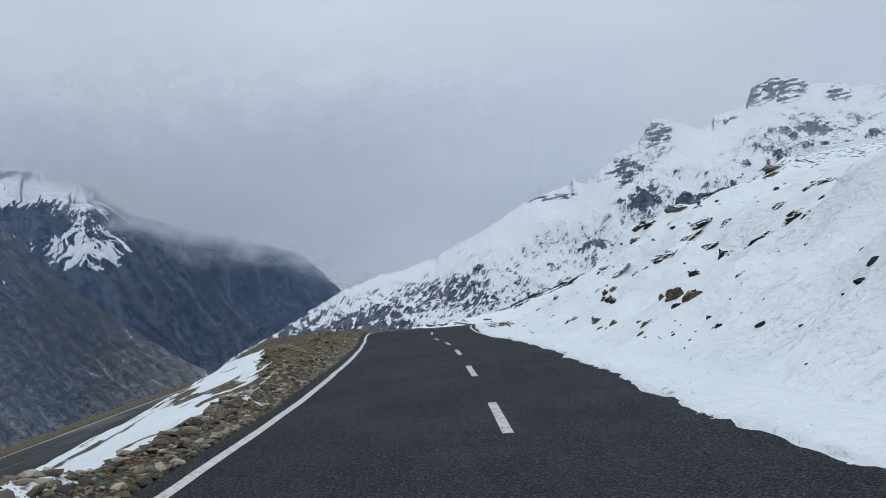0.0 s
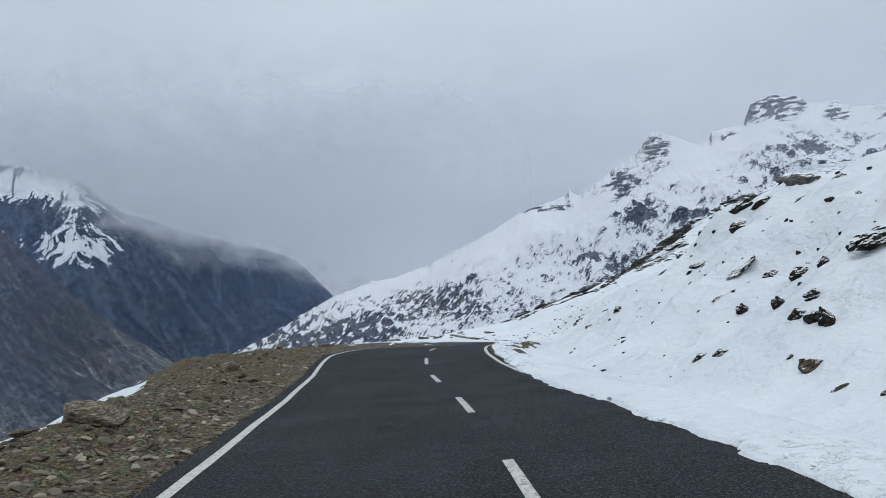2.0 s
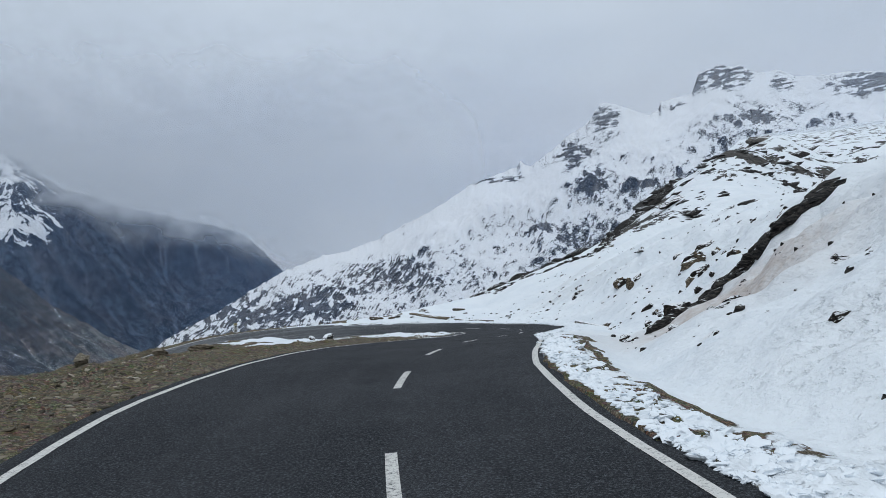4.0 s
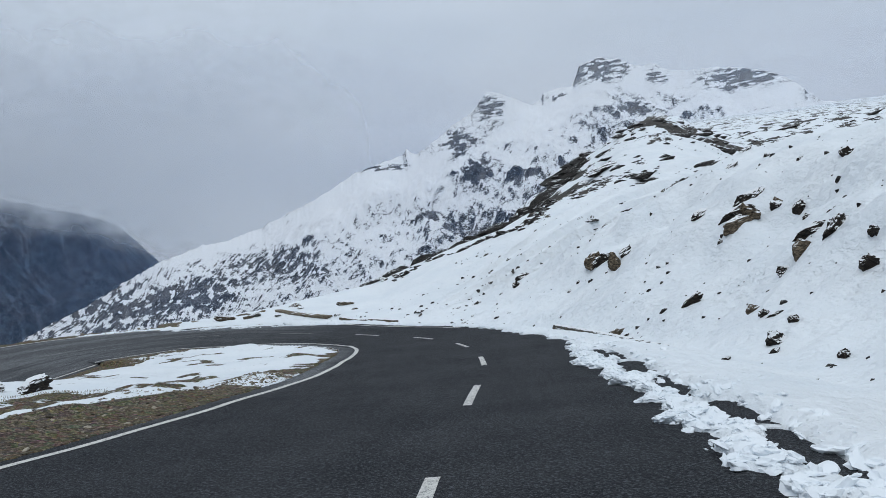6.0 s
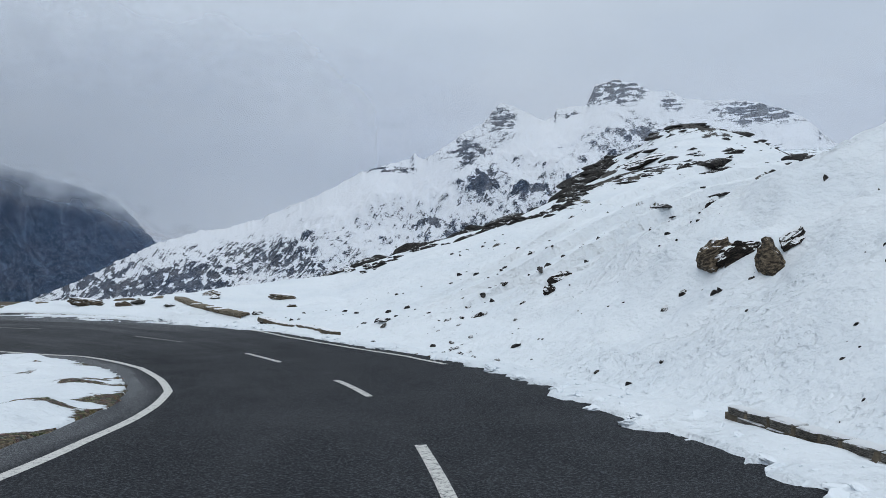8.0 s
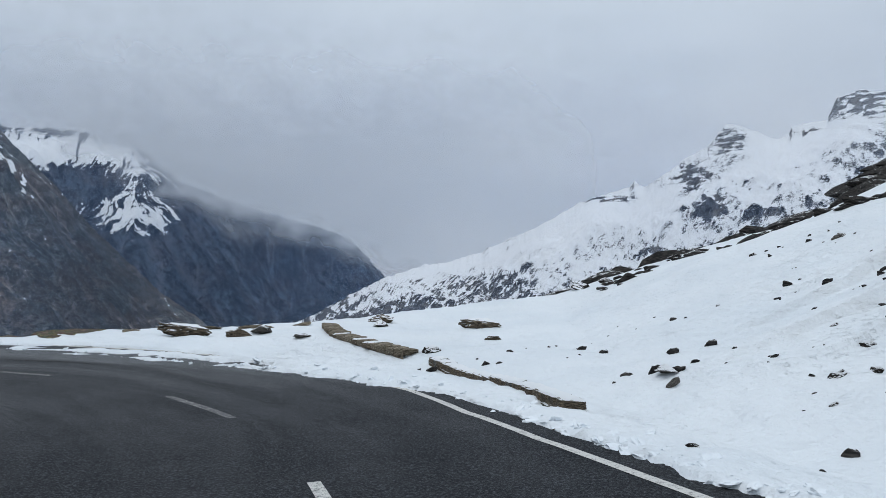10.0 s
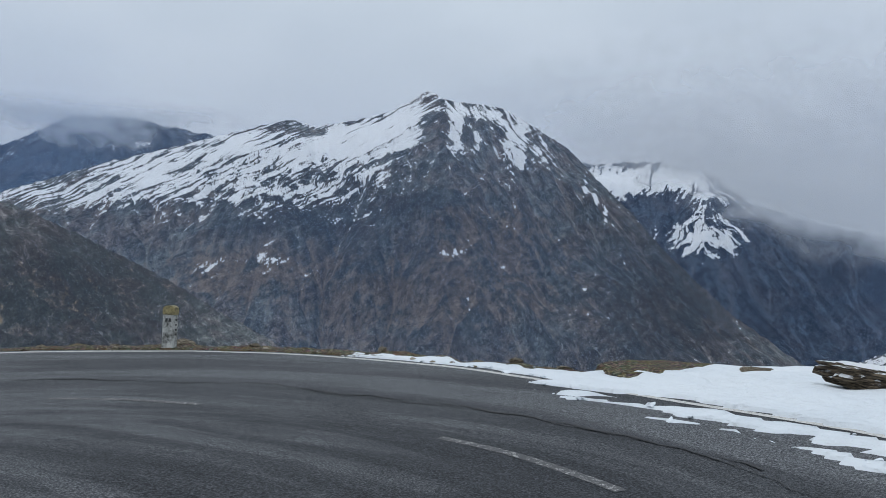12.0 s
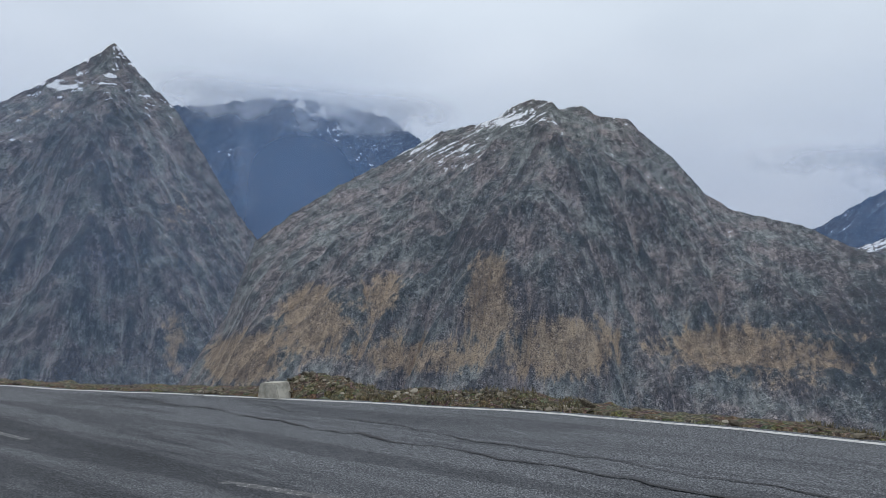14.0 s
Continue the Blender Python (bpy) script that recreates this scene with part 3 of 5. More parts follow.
    icov = (0.86 - 0.48 * smooth(-0.05, 0.55, fbm(x * 0.35, y * 0.35, 4, seed=52))) * smooth(-0.45, 0.55, d1 - grav + 0.9 * rough + 0.8 * lump) * (0.55 + 0.45 * smooth(0.1, 1.0, d2))
    icov = icov * (1 - 0.7 * smooth(150, 170, s))
    icov = icov * (1 - (1 - smooth(-10.5, -7.5, x + 0.8 * rough + 0.8 * lump)) * smooth(58, 66, y) * (1 - smooth(88, 95, y)))
    cover = np.where(s > 163, cover * (1 - 0.8 * smooth(0.45, 0.95, d)), cover)
    cover = np.where(off > 0, cover, icov)
    # the bed under the asphalt, with snow lying over its border
    inside = (off > -left + 0.05) & (off < right - 0.05)
    over = np.where(off > 0, smooth(-0.05, 0.25, off - edge) * (1 - smooth(166.3, 168.6, s)), 0)
    mid = 2.95 - 0.28 * smooth(112, 119, s)
    bare = smooth(-0.1, 0.2, off - mid - 0.4 * rag) * (1 - smooth(0.25, 0.6, off - mid - 0.4 * rag)) * smooth(-0.55, -0.25, fbm(x * 0.9, y * 0.9, 3, seed=44)) * smooth(102, 106, s) * (1 - smooth(123, 125.5, s))
    thinly = smooth(0.02, 0.3, fbm(off * 1.3, s * 0.16, 4, 0.6, seed=45) + 0.25 * rough) * smooth(155, 158, s) * (1 - smooth(1.0, 2.4, off - edge))
    over = over * (1 - np.maximum(bare, thinly))
    crust = (0.05 + 0.06 * smooth(0, 1.2, off - edge) + 0.035 * fbm(x * 2.2, y * 2.2, 3, seed=61)) * (1 - 0.6 * smooth(155, 162, s))
    lift = np.maximum(off, 0) * bank
    bed = zr + lift - 0.25
    lying = zr + lift + crust
    z = np.where(inside, bed + (lying - bed) * over, z)
    z = np.where((off >= right - 0.05) & (off < right + 1.2), np.maximum(z, lying - 0.25 + 0.25 * over) * (1 - smooth(right, right + 1.2, off)) + z * smooth(right, right + 1.2, off), z)
    dirt = 1.1 * np.exp(-((x - 9.9) / 3.2) ** 2 - ((y - 65.6) / 4.6) ** 2)
    floor = VALLEY + 25 * fbm(x * 0.002, y * 0.002, 4, seed=71)
    z = np.maximum(z, floor)
    return z, np.clip(cover, 0, 1), dirt, np.where(off > 0, smooth(12, 40, d), 0) * (s < 166)


def spaced(parts, out_lo, out_hi):
    v = [np.arange(a, b, h) for a, b, h in parts]
    v = np.concatenate(v + [[parts[-1][1]]])
    lo, hi, h = [], [], parts[0][2]
    x = v[0]
    while x > out_lo:
        h *= 1.08
        x -= h
        lo.append(x)
    x, h = v[-1], parts[-1][2]
    while x < out_hi:
        h *= 1.08
        x += h
        hi.append(x)
    return np.concatenate([lo[::-1], v, hi])


def build_ground():
    gx = spaced([(-46, -26, 0.8), (-26, -13, 0.25), (-13, 12, 0.17), (12, 34, 0.36)], -4200, 4200)
    gy = spaced([(-14, -2, 0.6), (-2, 104, 0.2), (104, 124, 0.14), (124, 142, 0.4)], -4200, 4200)
    X, Y = np.meshgrid(gx, gy)
    z, cover, dirt, rocky = ground_height(X, Y)
    me = mesh_grid("ground", np.stack([X, Y, z], -1), GROUND)
    put_attribute(me, "snow", cover)
    put_attribute(me, "dirt", dirt)
    put_attribute(me, "rocky", rocky)
    return tagged(new("ground", me), "snow-covered mountain hillside with gravel shoulders", "ground", kind="structure")


ground = build_ground()


# ---------------------------------------------------------------- the mountains round the valley
HUB = np.array((0.0, 90.0, -4.0))


def erode(z, across, down, rounds, bite):
    """Running water carves gullies into a slope of rows from foot to crest. Returns the height and the water's gathering ground."""
    rows, cols = z.shape
    n = rows * cols
    index = np.arange(n).reshape(rows, cols)
    for _ in range(rounds):
        padded = np.pad(z, 1, constant_values=1e9)
        steep, to = np.zeros(z.shape), index.copy()
        for di in (-1, 0, 1):
            for dj in (-1, 0, 1):
                if di or dj:
                    s = (z - padded[1 + di:1 + di + rows, 1 + dj:1 + dj + cols]) / np.hypot(di * down, dj * across)
                    better = s > steep
                    steep[better], to[better] = s[better], (index + di * cols + dj)[better]
        order = np.argsort(z, axis=None).tolist()
        to = to.reshape(-1).tolist()
        area = [1.0] * n
        for i in reversed(order):
            if to[i] != i:
                area[to[i]] += area[i]
        cut = (bite * np.array(area) ** 0.45).tolist()
        flat = z.reshape(-1).tolist()
        for i in order:
            flat[i] = (flat[i] + cut[i] * flat[to[i]]) / (1 + cut[i]) if to[i] != i and i >= cols else flat[i]
        z = np.array(flat).reshape(rows, cols)
        soft = np.pad(z, 1, "edge")
        z = 0.86 * z + 0.035 * (soft[:-2, 1:-1] + soft[2:, 1:-1] + soft[1:-1, :-2] + soft[1:-1, 2:])
    return z, np.log2(np.array(area).reshape(rows, cols))


def finer(a, rows, cols):
    """The same sheet with more rows and columns between."""
    u, v = np.linspace(0, a.shape[0] - 1, rows), np.linspace(0, a.shape[1] - 1, cols)
    i, j = np.minimum(u.astype(int), a.shape[0] - 2), np.minimum(v.astype(int), a.shape[1] - 2)
    fu, fv = (u - i)[:, None], (v - j)[None]
    low = a[i][:, j] * (1 - fv) + a[i][:, j + 1] * fv
    high = a[i + 1][:, j] * (1 - fv) + a[i + 1][:, j + 1] * fv
    return low * (1 - fu) + high * fu


def blurred(a, reach):
    for axis in (0, 1):
        pad = [(reach + 1, reach) if k == axis else (0, 0) for k in (0, 1)]
        c = np.cumsum(np.pad(a, pad, "edge"), axis=axis)
        a = (np.take(c, range(2 * reach + 1, c.shape[axis]), axis) - np.take(c, range(c.shape[axis] - 2 * reach - 1), axis)) / (2 * reach + 1)
    return a


def mountain(name, label, ridge, dist, foot, mat, step=0.1, rows=170, rough=0.05, scale=0.13, jag=0.10, seed=0, foot_z=None, lie=(), lean=(0, 1, 1), strata=(18, 0.5), turf=(), pale=(), spines=(), bite=0.06, carve=0.35, streaks=((0, 0.5),), blotch=1.0, thread=1.0):
    """A massif: its crest given by bearing and height angle seen from the hub, at dist metres, its foot nearer.
    lie, turf, pale: where snow lies thicker or thinner, where grass grows and where scree pales the rock or its tone is
    darkened:
    bearing, height angle, their reach, amount. lean: the bearing from which the gullies run apart, and how far they
    run aside on either hand as they fall. spines: bearing, width and height of spurs that come forward."""
    az = np.arange(min(r[0] for r in ridge), max(r[0] for r in ridge), step)
    tab = sorted(ridge)
    el = np.interp(az, [r[0] for r in tab], [r[1] for r in tab])
    kernel = np.exp(-(np.arange(-6, 6.001, step) / 2.2) ** 2)
    calm_el = np.convolve(np.pad(el, len(kernel) // 2, "edge"), kernel / kernel.sum(), "valid")[:len(az)]
    bare_el = el
    el = el + jag * fbm(az * 1.3, az * 0 + seed, 5, 0.62, seed=seed)
    R = dist * (1 + 0.03 * fbm(az * 0.09, az * 0 + 7.7, 3, seed=seed + 1))
    F = foot * (1 + 0.06 * fbm(az * 0.12, az * 0 + 1.7, 3, seed=seed + 2))
    zr = HUB[2] + R * np.tan(np.radians(el))
    kernel = np.exp(-(np.arange(-3, 3.001, step) / 1.0) ** 2)
    eased = np.convolve(np.pad(bare_el, len(kernel) // 2, "edge"), kernel / kernel.sum(), "valid")[:len(az)]
    zc = HUB[2] + R * np.tan(np.radians(calm_el))
    zr0 = HUB[2] + R * np.tan(np.radians(eased))
    zf = VALLEY - 40 if foot_z is None else foot_z
    front = np.linspace(0, 1, rows)[:, None]
    r = F + (R - F) * front
    a = np.radians(az)[None]
    w = dist * scale
    px, py = -np.sin(a) * r / w, np.cos(a) * r / w
    height = np.maximum(zc + (zr0 - zc) * smooth(0.5, 1.0, front) - zf, 20)
    body = np.clip(4 * front * (1 - front), 0, 1) ** 0.6 * np.clip(4.0 * (1 - front), 0, 1)
    z = zf + height * front
    z = z + rough * height * body * (fbm(px, py, 6, 0.55, seed=seed + 4) + 0.6 * (ridged(px * 1.4 + 0.5 * py, py * 1.4, 3, 0.5, seed=seed + 6) - 0.5))
    for b, wide, tall in spines:
        z = z + tall * height * body * np.clip(2.2 * (1 - front), 0, 1) * np.exp(0.3 - np.hypot(az[None] - b, 0.3 * wide) / wide)
    lower = z[::2, ::2]
    worn, water = erode(lower, (r * radians(step))[::2, ::2] * 2, np.broadcast_to(2 * (R - F) / rows, r.shape)[::2, ::2], 12, bite)
    deep = finer(worn - lower, rows, len(az))
    z = z + deep * np.clip(5 * (1 - front), 0, 1) * carve
    water = np.clip(finer(water, rows, len(az)) / 11, 0, 1)
    z = z + 0.0045 * height * body * fbm(px * 14, py * 14, 4, 0.65, seed=seed + 30)
    hollow = z - blurred(z, 9)
    hollow = np.clip(hollow / (hollow.std() + 1e-6), -2.5, 2.5)
    z = z + (zr - z[-1]) * smooth(0.90, 1.0, front)
    seen = np.degrees(np.arctan2(z - HUB[2], r))
    d = az[None] - lean[0]
    apart = np.where(d > 0, d + lean[1] * seen, -d + lean[2] * seen + 37) + 0.5 * fbm(az[None] * 0.3, seen * 0.4, 3, seed=seed + 20)
    c, k = math.cos(radians(strata[0])), math.sin(radians(strata[0]))
    bands = fbm((az[None] * c - seen * k) * 0.35, (az[None] * k + seen * c) * 2.6, 5, 0.62, seed=seed + 14)
    fine = fbm(apart * 3.2 * thread, seen * 0.55 * thread, 5, 0.66, seed=seed + 22)
    ledge = fbm(az[None] * 0.9 + 3, (seen + 0.05 * az[None]) * 5.5, 4, 0.6, seed=seed + 28)
    crag = fbm(az[None] * 1.6, seen * 2.2, 5, 0.66, seed=seed + 26)
    amount = blotch * (0.3 * crag - 0.16 * hollow) + 0.35 * (water - 0.25) + strata[1] * bands + np.interp(az, [k[0] for k in streaks], [k[1] for k in streaks])[None] * fine
    tone = 0.49 - 0.045 * hollow + 0.05 * bands + 0.09 * fine + 0.09 * crag + 0.14 * smooth(0.5, 0.7, water)
    green = -0.6 - 0.10 * hollow + 0.22 * fine + 0.35 * crag
    spots = [np.zeros(z.shape), np.zeros(z.shape), np.zeros(z.shape)]
    for where_to, table in zip(spots, (lie, turf, pale)):
        for b, e, db, de, k in table:
            where_to += k * np.exp(-((az[None] - b) / db) ** 2 - ((seen - e) / de) ** 2)
    amount = amount + np.where(spots[0] > 0, spots[0] * (0.85 + 0.6 * fine), spots[0] * np.clip(0.8 + 0.9 * crag + 1.3 * ledge * smooth(0, 4, seen), 0.05, 1.5))
    tone, green = tone + spots[2], green + spots[1]
    back = np.linspace(0.03, 0.5, 8)[:, None]
    far = R + (R - F) * back
    pts = np.concatenate([np.stack([HUB[0] - np.sin(a) * q, HUB[1] + np.cos(a) * q, h], -1) for q, h in ((r, z), (far, zr - back * height[-1:] * 1.1))])
    me = mesh_grid(name, pts[:, ::-1], mat)
    for key, value in (("lie", amount), ("tone", np.clip(tone, 0, 1)), ("turf", green), ("fan_across", apart), ("fan_down", seen)):
        put_attribute(me, key, np.concatenate([value, np.repeat(value[-1:], 8, 0)])[:, ::-1])
    return tagged(new(name, me), label, "mountain", "mountains round the valley", "structure")


SNOWY = mountain_material("snowy_mountain", ((0.035, 0.037, 0.043), (0.17, 0.168, 0.17)), ((0.10, 0.09, 0.07), (0.2, 0.18, 0.14)), 0, 2600, 0.9, 2.4, 1.15, 0.25, 2.2, fanned=0.04, tints=((0.95, 1.0, 1.1), (1.03, 1.0, 0.98)))
BROWN = mountain_material("brown_grey_mountain", ((0.084, 0.086, 0.083), (0.34, 0.325, 0.305)), ((0.235, 0.172, 0.115), (0.47, 0.35, 0.225)), 335, 210, 0.8, 2.9, layered=1.5, fanned=0.16, tints=((0.94, 1.0, 0.985), (1.11, 0.985, 0.97)))
# Blue of the distance haze and dark of cloud shade put into the rock colour.
HAZE_BLUE = mountain_material("haze_blue_mountain_with_snow", ((0.019, 0.025, 0.040), (0.088, 0.102, 0.13)), ((0.095, 0.075, 0.063), (0.185, 0.145, 0.118)), 640, 500, 0.9, 1.3, fanned=0.4)
PATCHY = mountain_material("rock_mountain_with_snow_streaks", ((0.062, 0.066, 0.072), (0.24, 0.235, 0.23)), ((0.128, 0.100, 0.082), (0.255, 0.204, 0.168)), 480, 600, 0.75, 1.6, fanned=0.5)

mountain("snow_mountain", "snow-covered mountain with dark rock outcrops and a blunt summit",
         [(28, -10.5), (22, -8.5), (18, -6.3), (15.97, -4.95), (13.1, -3.7), (10.65, -2.4), (8.0, -1.0), (4.9, -0.05), (3.3, 0.15), (0.84, 0.95), (-0.84, 1.75), (-3.07, 2.7), (-5.4, 4.0), (-6.25, 4.5), (-8.0, 5.0), (-9.6, 5.5), (-9.95, 5.95), (-10.3, 5.5), (-10.9, 5.6), (-12.0, 6.3), (-13.33, 7.3),
          (-14.8, 8.1), (-16.15, 9.6), (-16.7, 9.5), (-17.6, 9.1), (-19.3, 8.35), (-20.0, 8.7), (-20.2, 9.2), (-22.3, 9.45), (-22.85, 10.75), (-23.4, 11.0), (-24.3, 11.15), (-25.6, 10.95), (-26.3, 10.5), (-27.2, 10.3), (-27.8, 10.4), (-29.1, 9.75), (-30.5, 9.6), (-31.85, 9.6), (-33.9, 9.35), (-35.2, 8.9), (-36.65, 8.25), (-37.9, 7.1), (-38.6, 6.5), (-48, 5), (-60, 3)],
         2700, 1900, SNOWY, 0.07, 280, 0.06, 0.10, 0.10, 3, -420,
         [(11.5, -4.0, 7, 2.2, -1.6), (5.6, -3.6, 2.4, 1.0, -1.3), (2, -1.6, 4, 1.0, -0.9), (-1, -2.5, 4, 1.0, -0.6), (-24.6, 10.45, 1.6, 0.75, -2.2), (-28, 8.0, 8, 1.8, -0.12), (-28.25, 9.5, 0.7, 0.4, -1.7), (-26.6, 7.3, 1.0, 0.6, -1.3), (-16.3, 8.2, 1.0, 0.9, -1.3), (-13.8, 6.1, 1.5, 0.9, -1.1), (-15.1, 4.05, 0.75, 0.55, -3.2),
          (-8.3, 4.65, 1.5, 0.2, -2.3), (-11.5, 0.95, 0.9, 0.3, -2.3), (-12.4, 0.1, 0.5, 0.2, -1.0), (-18.75, 3.65, 0.9, 0.22, -2.5), (-34.0, 8.7, 2.8, 0.65, -1.6), (-21.3, 8.8, 0.9, 0.25, -1.4), (-18.5, 6.3, 2.2, 1.6, 0.45), (-11, 2.0, 6, 1.8, 0.5)], (-27, 0.8, 0.8), (14, 0.22), bite=0.05, carve=0.3, streaks=((-12, 0.15), (4, 0.75)), blotch=0.25, thread=2.2)
# Its dark blue is haze and cloud shade carried by the rock colour.
mountain("shadowed_mountain", "dark haze-blue mountain with a snow patch and cloud on its crest",
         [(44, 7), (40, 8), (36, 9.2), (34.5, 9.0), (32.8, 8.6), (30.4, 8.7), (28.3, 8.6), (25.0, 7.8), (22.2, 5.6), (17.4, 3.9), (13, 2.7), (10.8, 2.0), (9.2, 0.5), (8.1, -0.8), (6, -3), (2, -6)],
         4100, 3050, HAZE_BLUE, 0.08, 190, 0.10, 0.14, 0.12, 13, None,
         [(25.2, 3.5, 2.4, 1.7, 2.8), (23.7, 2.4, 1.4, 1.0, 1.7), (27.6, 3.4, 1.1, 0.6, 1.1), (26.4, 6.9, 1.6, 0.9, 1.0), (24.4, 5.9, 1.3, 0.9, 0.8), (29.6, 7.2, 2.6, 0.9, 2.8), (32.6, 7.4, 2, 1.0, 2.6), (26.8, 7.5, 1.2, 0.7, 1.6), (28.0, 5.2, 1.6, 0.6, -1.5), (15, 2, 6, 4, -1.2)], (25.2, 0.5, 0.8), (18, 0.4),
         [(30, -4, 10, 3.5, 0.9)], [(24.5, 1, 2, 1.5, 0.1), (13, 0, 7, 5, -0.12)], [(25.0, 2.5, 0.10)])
mountain("peaked_mountain", "brown rock mountain with a white snow-covered summit",
         [(80, 3.5), (76, 4.6), (71.94, 6.1), (66.3, 8.2), (61.61, 9.6), (57.82, 10.75), (55.87, 11.3), (54.5, 11.65), (52.8, 11.2), (49.43, 11.85), (47.4, 12.4), (45.75, 13.2), (44.55, 13.9), (42.9, 13.2), (41.2, 13.0), (39.2, 12.7),
          (36.7, 11.2), (34.3, 9.65), (32.3, 7.4), (29.95, 5.0), (27.6, 2.2), (23.4, -2.0), (18, -6)],
         2950, 1600, PATCHY, 0.07, 250, 0.07, 0.13, 0.10, 23, None,
         [(49.0, 10.7, 2.6, 0.75, 2.6), (51.5, 9.7, 2.6, 0.6, 2.4), (46.5, 11.6, 1.6, 1.2, 2.2), (56, 9.6, 4, 0.9, 1.5), (62, 8.0, 5, 1.0, 1.4), (58, 6.6, 9, 2.4, 0.85), (50, 7.6, 5, 2.2, 0.8), (68, 5.9, 6, 1.0, 0.9), (53.2, 10.8, 1.6, 0.35, -1.3), (44.2, 10.9, 0.5, 1.4, -0.8), (42.5, 11.0, 0.55, 1.5, 1.9), (40.9, 10.4, 0.4, 1.0, 0.9), (38.3, 10.4, 0.75, 1.8, 2.6),
          (37.7, 9.0, 0.4, 0.7, 1.8), (40.5, 12.3, 3.0, 0.6, 0.7), (36.3, 10.0, 0.5, 0.8, 0.8), (33.2, 7.0, 0.16, 0.8, 2.0), (32.5, 5.9, 0.16, 0.7, 2.0), (31.8, 5.0, 0.16, 0.6, 1.9), (57.0, 1.6, 2.6, 0.35, 1.8), (59.5, 0.9, 1.2, 0.4, 1.3), (42.5, 2.3, 0.8, 0.35, 1.5), (41.6, -1.3, 0.3, 1.0, 1.7), (44, 5.5, 3, 2.0, -0.4)], (43.4, 1.9, 0.75), (17, 0.3),
         [(45, -1, 14, 4.0, 1.4), (60, 1, 8, 2.5, 0.9), (38, 4, 4, 3, 1.1), (43, 5, 2.5, 2.5, 0.8)], [(27, -1, 6, 7, -0.24), (48, 2, 9, 5, -0.10), (38, 3, 5, 5, -0.06), (52, 5, 9, 2.5, -0.12), (40, -2, 8, 6, -0.04), (57, 0, 10, 5, 0.02)], [(43.4, 6, 0.16)], streaks=((0, 0.8),))
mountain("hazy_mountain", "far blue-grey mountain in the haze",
         [(86, 3), (80, 5), (76.1, 6.8), (73.1, 8.7), (71.5, 9.5), (69.3, 10.9), (67.1, 11.1), (65.4, 11.2), (63.3, 10.8), (58, 10), (52, 8)], 4500, 3250, HAZE_BLUE, 0.12, 110, 0.08, 0.10, 0.12, 33, None, [(68, 9, 9, 3, -0.6), (66.5, 9.2, 0.4, 0.5, 1.2), (64.5, 9.4, 0.8, 0.3, 1.2)], (69, 1.0, 1.0), (18, 0.3))
mountain("brown_mountain", "bare brown and grey mountain with tan grassy lower slopes",
         [(124, -12), (121, -8), (119, -6.2), (116.05, -1.3), (114.5, 4.1), (112.0, 6.3), (108.8, 8.55), (104.8, 10.9), (101.6, 12.85), (97.9, 13.8), (96.3, 14.9), (95.06, 15.4), (93.6, 15.3), (93.0, 14.75), (91.4, 15.0), (90.1, 14.25), (88.1, 14.1), (86.5, 12.6), (84.9, 11.4), (82.6, 8.85),
          (80.7, 7.75), (76.5, 6.8), (73.8, 5.5), (71.7, 4.9), (69.2, 3.8), (66.4, 2.4), (62.25, 0.2), (59.0, -1.9), (55.3, -4.0), (52, -6.5), (46, -10)],
         1400, 560, BROWN, 0.07, 290, 0.07, 0.15, 0.09, 43, None, [(97, 14.0, 2.2, 0.7, 1.1), (101.5, 11.6, 4.5, 0.7, 0.9), (99, 10.4, 3.5, 0.35, 0.7), (90, 13.5, 2.2, 1.0, -1.2), (90.5, -0.9, 0.45, 0.3, 2.2)], (93.5, 1.5, 0.6), (24, 0.35),
         [(109.8, -0.9, 2.8, 2.4, 2.2), (114.5, -4.3, 3.2, 2.0, 2.3), (104.5, 0.8, 2.2, 2.0, 1.7), (97.0, 1.4, 2.0, 3.4, 2.2), (91, -2.2, 3.8, 2.6, 2.1), (102, -3.5, 6, 1.8, 1.6), (93, 12, 4, 2, 0.7), (82, -1.5, 3.6, 1.6, 1.2), (78, -2, 6, 3, 1.1), (67, -1, 9, 3.5, 0.75)],
         [(90.6, -0.7, 0.5, 0.5, 0.45), (88.3, 0.2, 0.22, 1.1, 0.4), (89.3, -2.6, 0.3, 1.4, 0.25), (67, 0, 9, 5, -0.30), (99, 4, 3, 3, -0.12), (88, 6, 5, 4, -0.06)], [(93.5, 7, 0.16), (79, 3, 0.05)])
mountain("sharp_mountain", "grey rock mountain with a sharp pointed summit",
         [(160, 8), (145, 9), (136, 9.5), (131.6, 11.6), (128.5, 13.9), (125.93, 15.85), (125.17, 16.6), (124.5, 15.9), (122.34, 13.9), (120.96, 12.9), (118.4, 9.3), (116.2, 6.0), (114.4, 4.0), (113, 1.5), (110, -3)], 2500, 1600, BROWN, 0.08, 200, 0.08, 0.12, 0.10, 53, None,
         [(125, 13, 8, 6, -2.6), (128.3, 13.2, 2.2, 0.3, 2.6)], (125.5, 1.2, 1.0), (18, 0.3),
         [(129.5, 11.2, 2.0, 0.9, 1.0), (119.5, -3, 1.2, 3, 1.4), (120.0, 6, 1.2, 2.5, 1.0), (132, 4, 4, 1.5, 0.3)], [(126, 4, 10, 10, -0.06), (121.5, 9, 0.6, 2.5, 0.12)], [(125.5, 3, 0.14)])
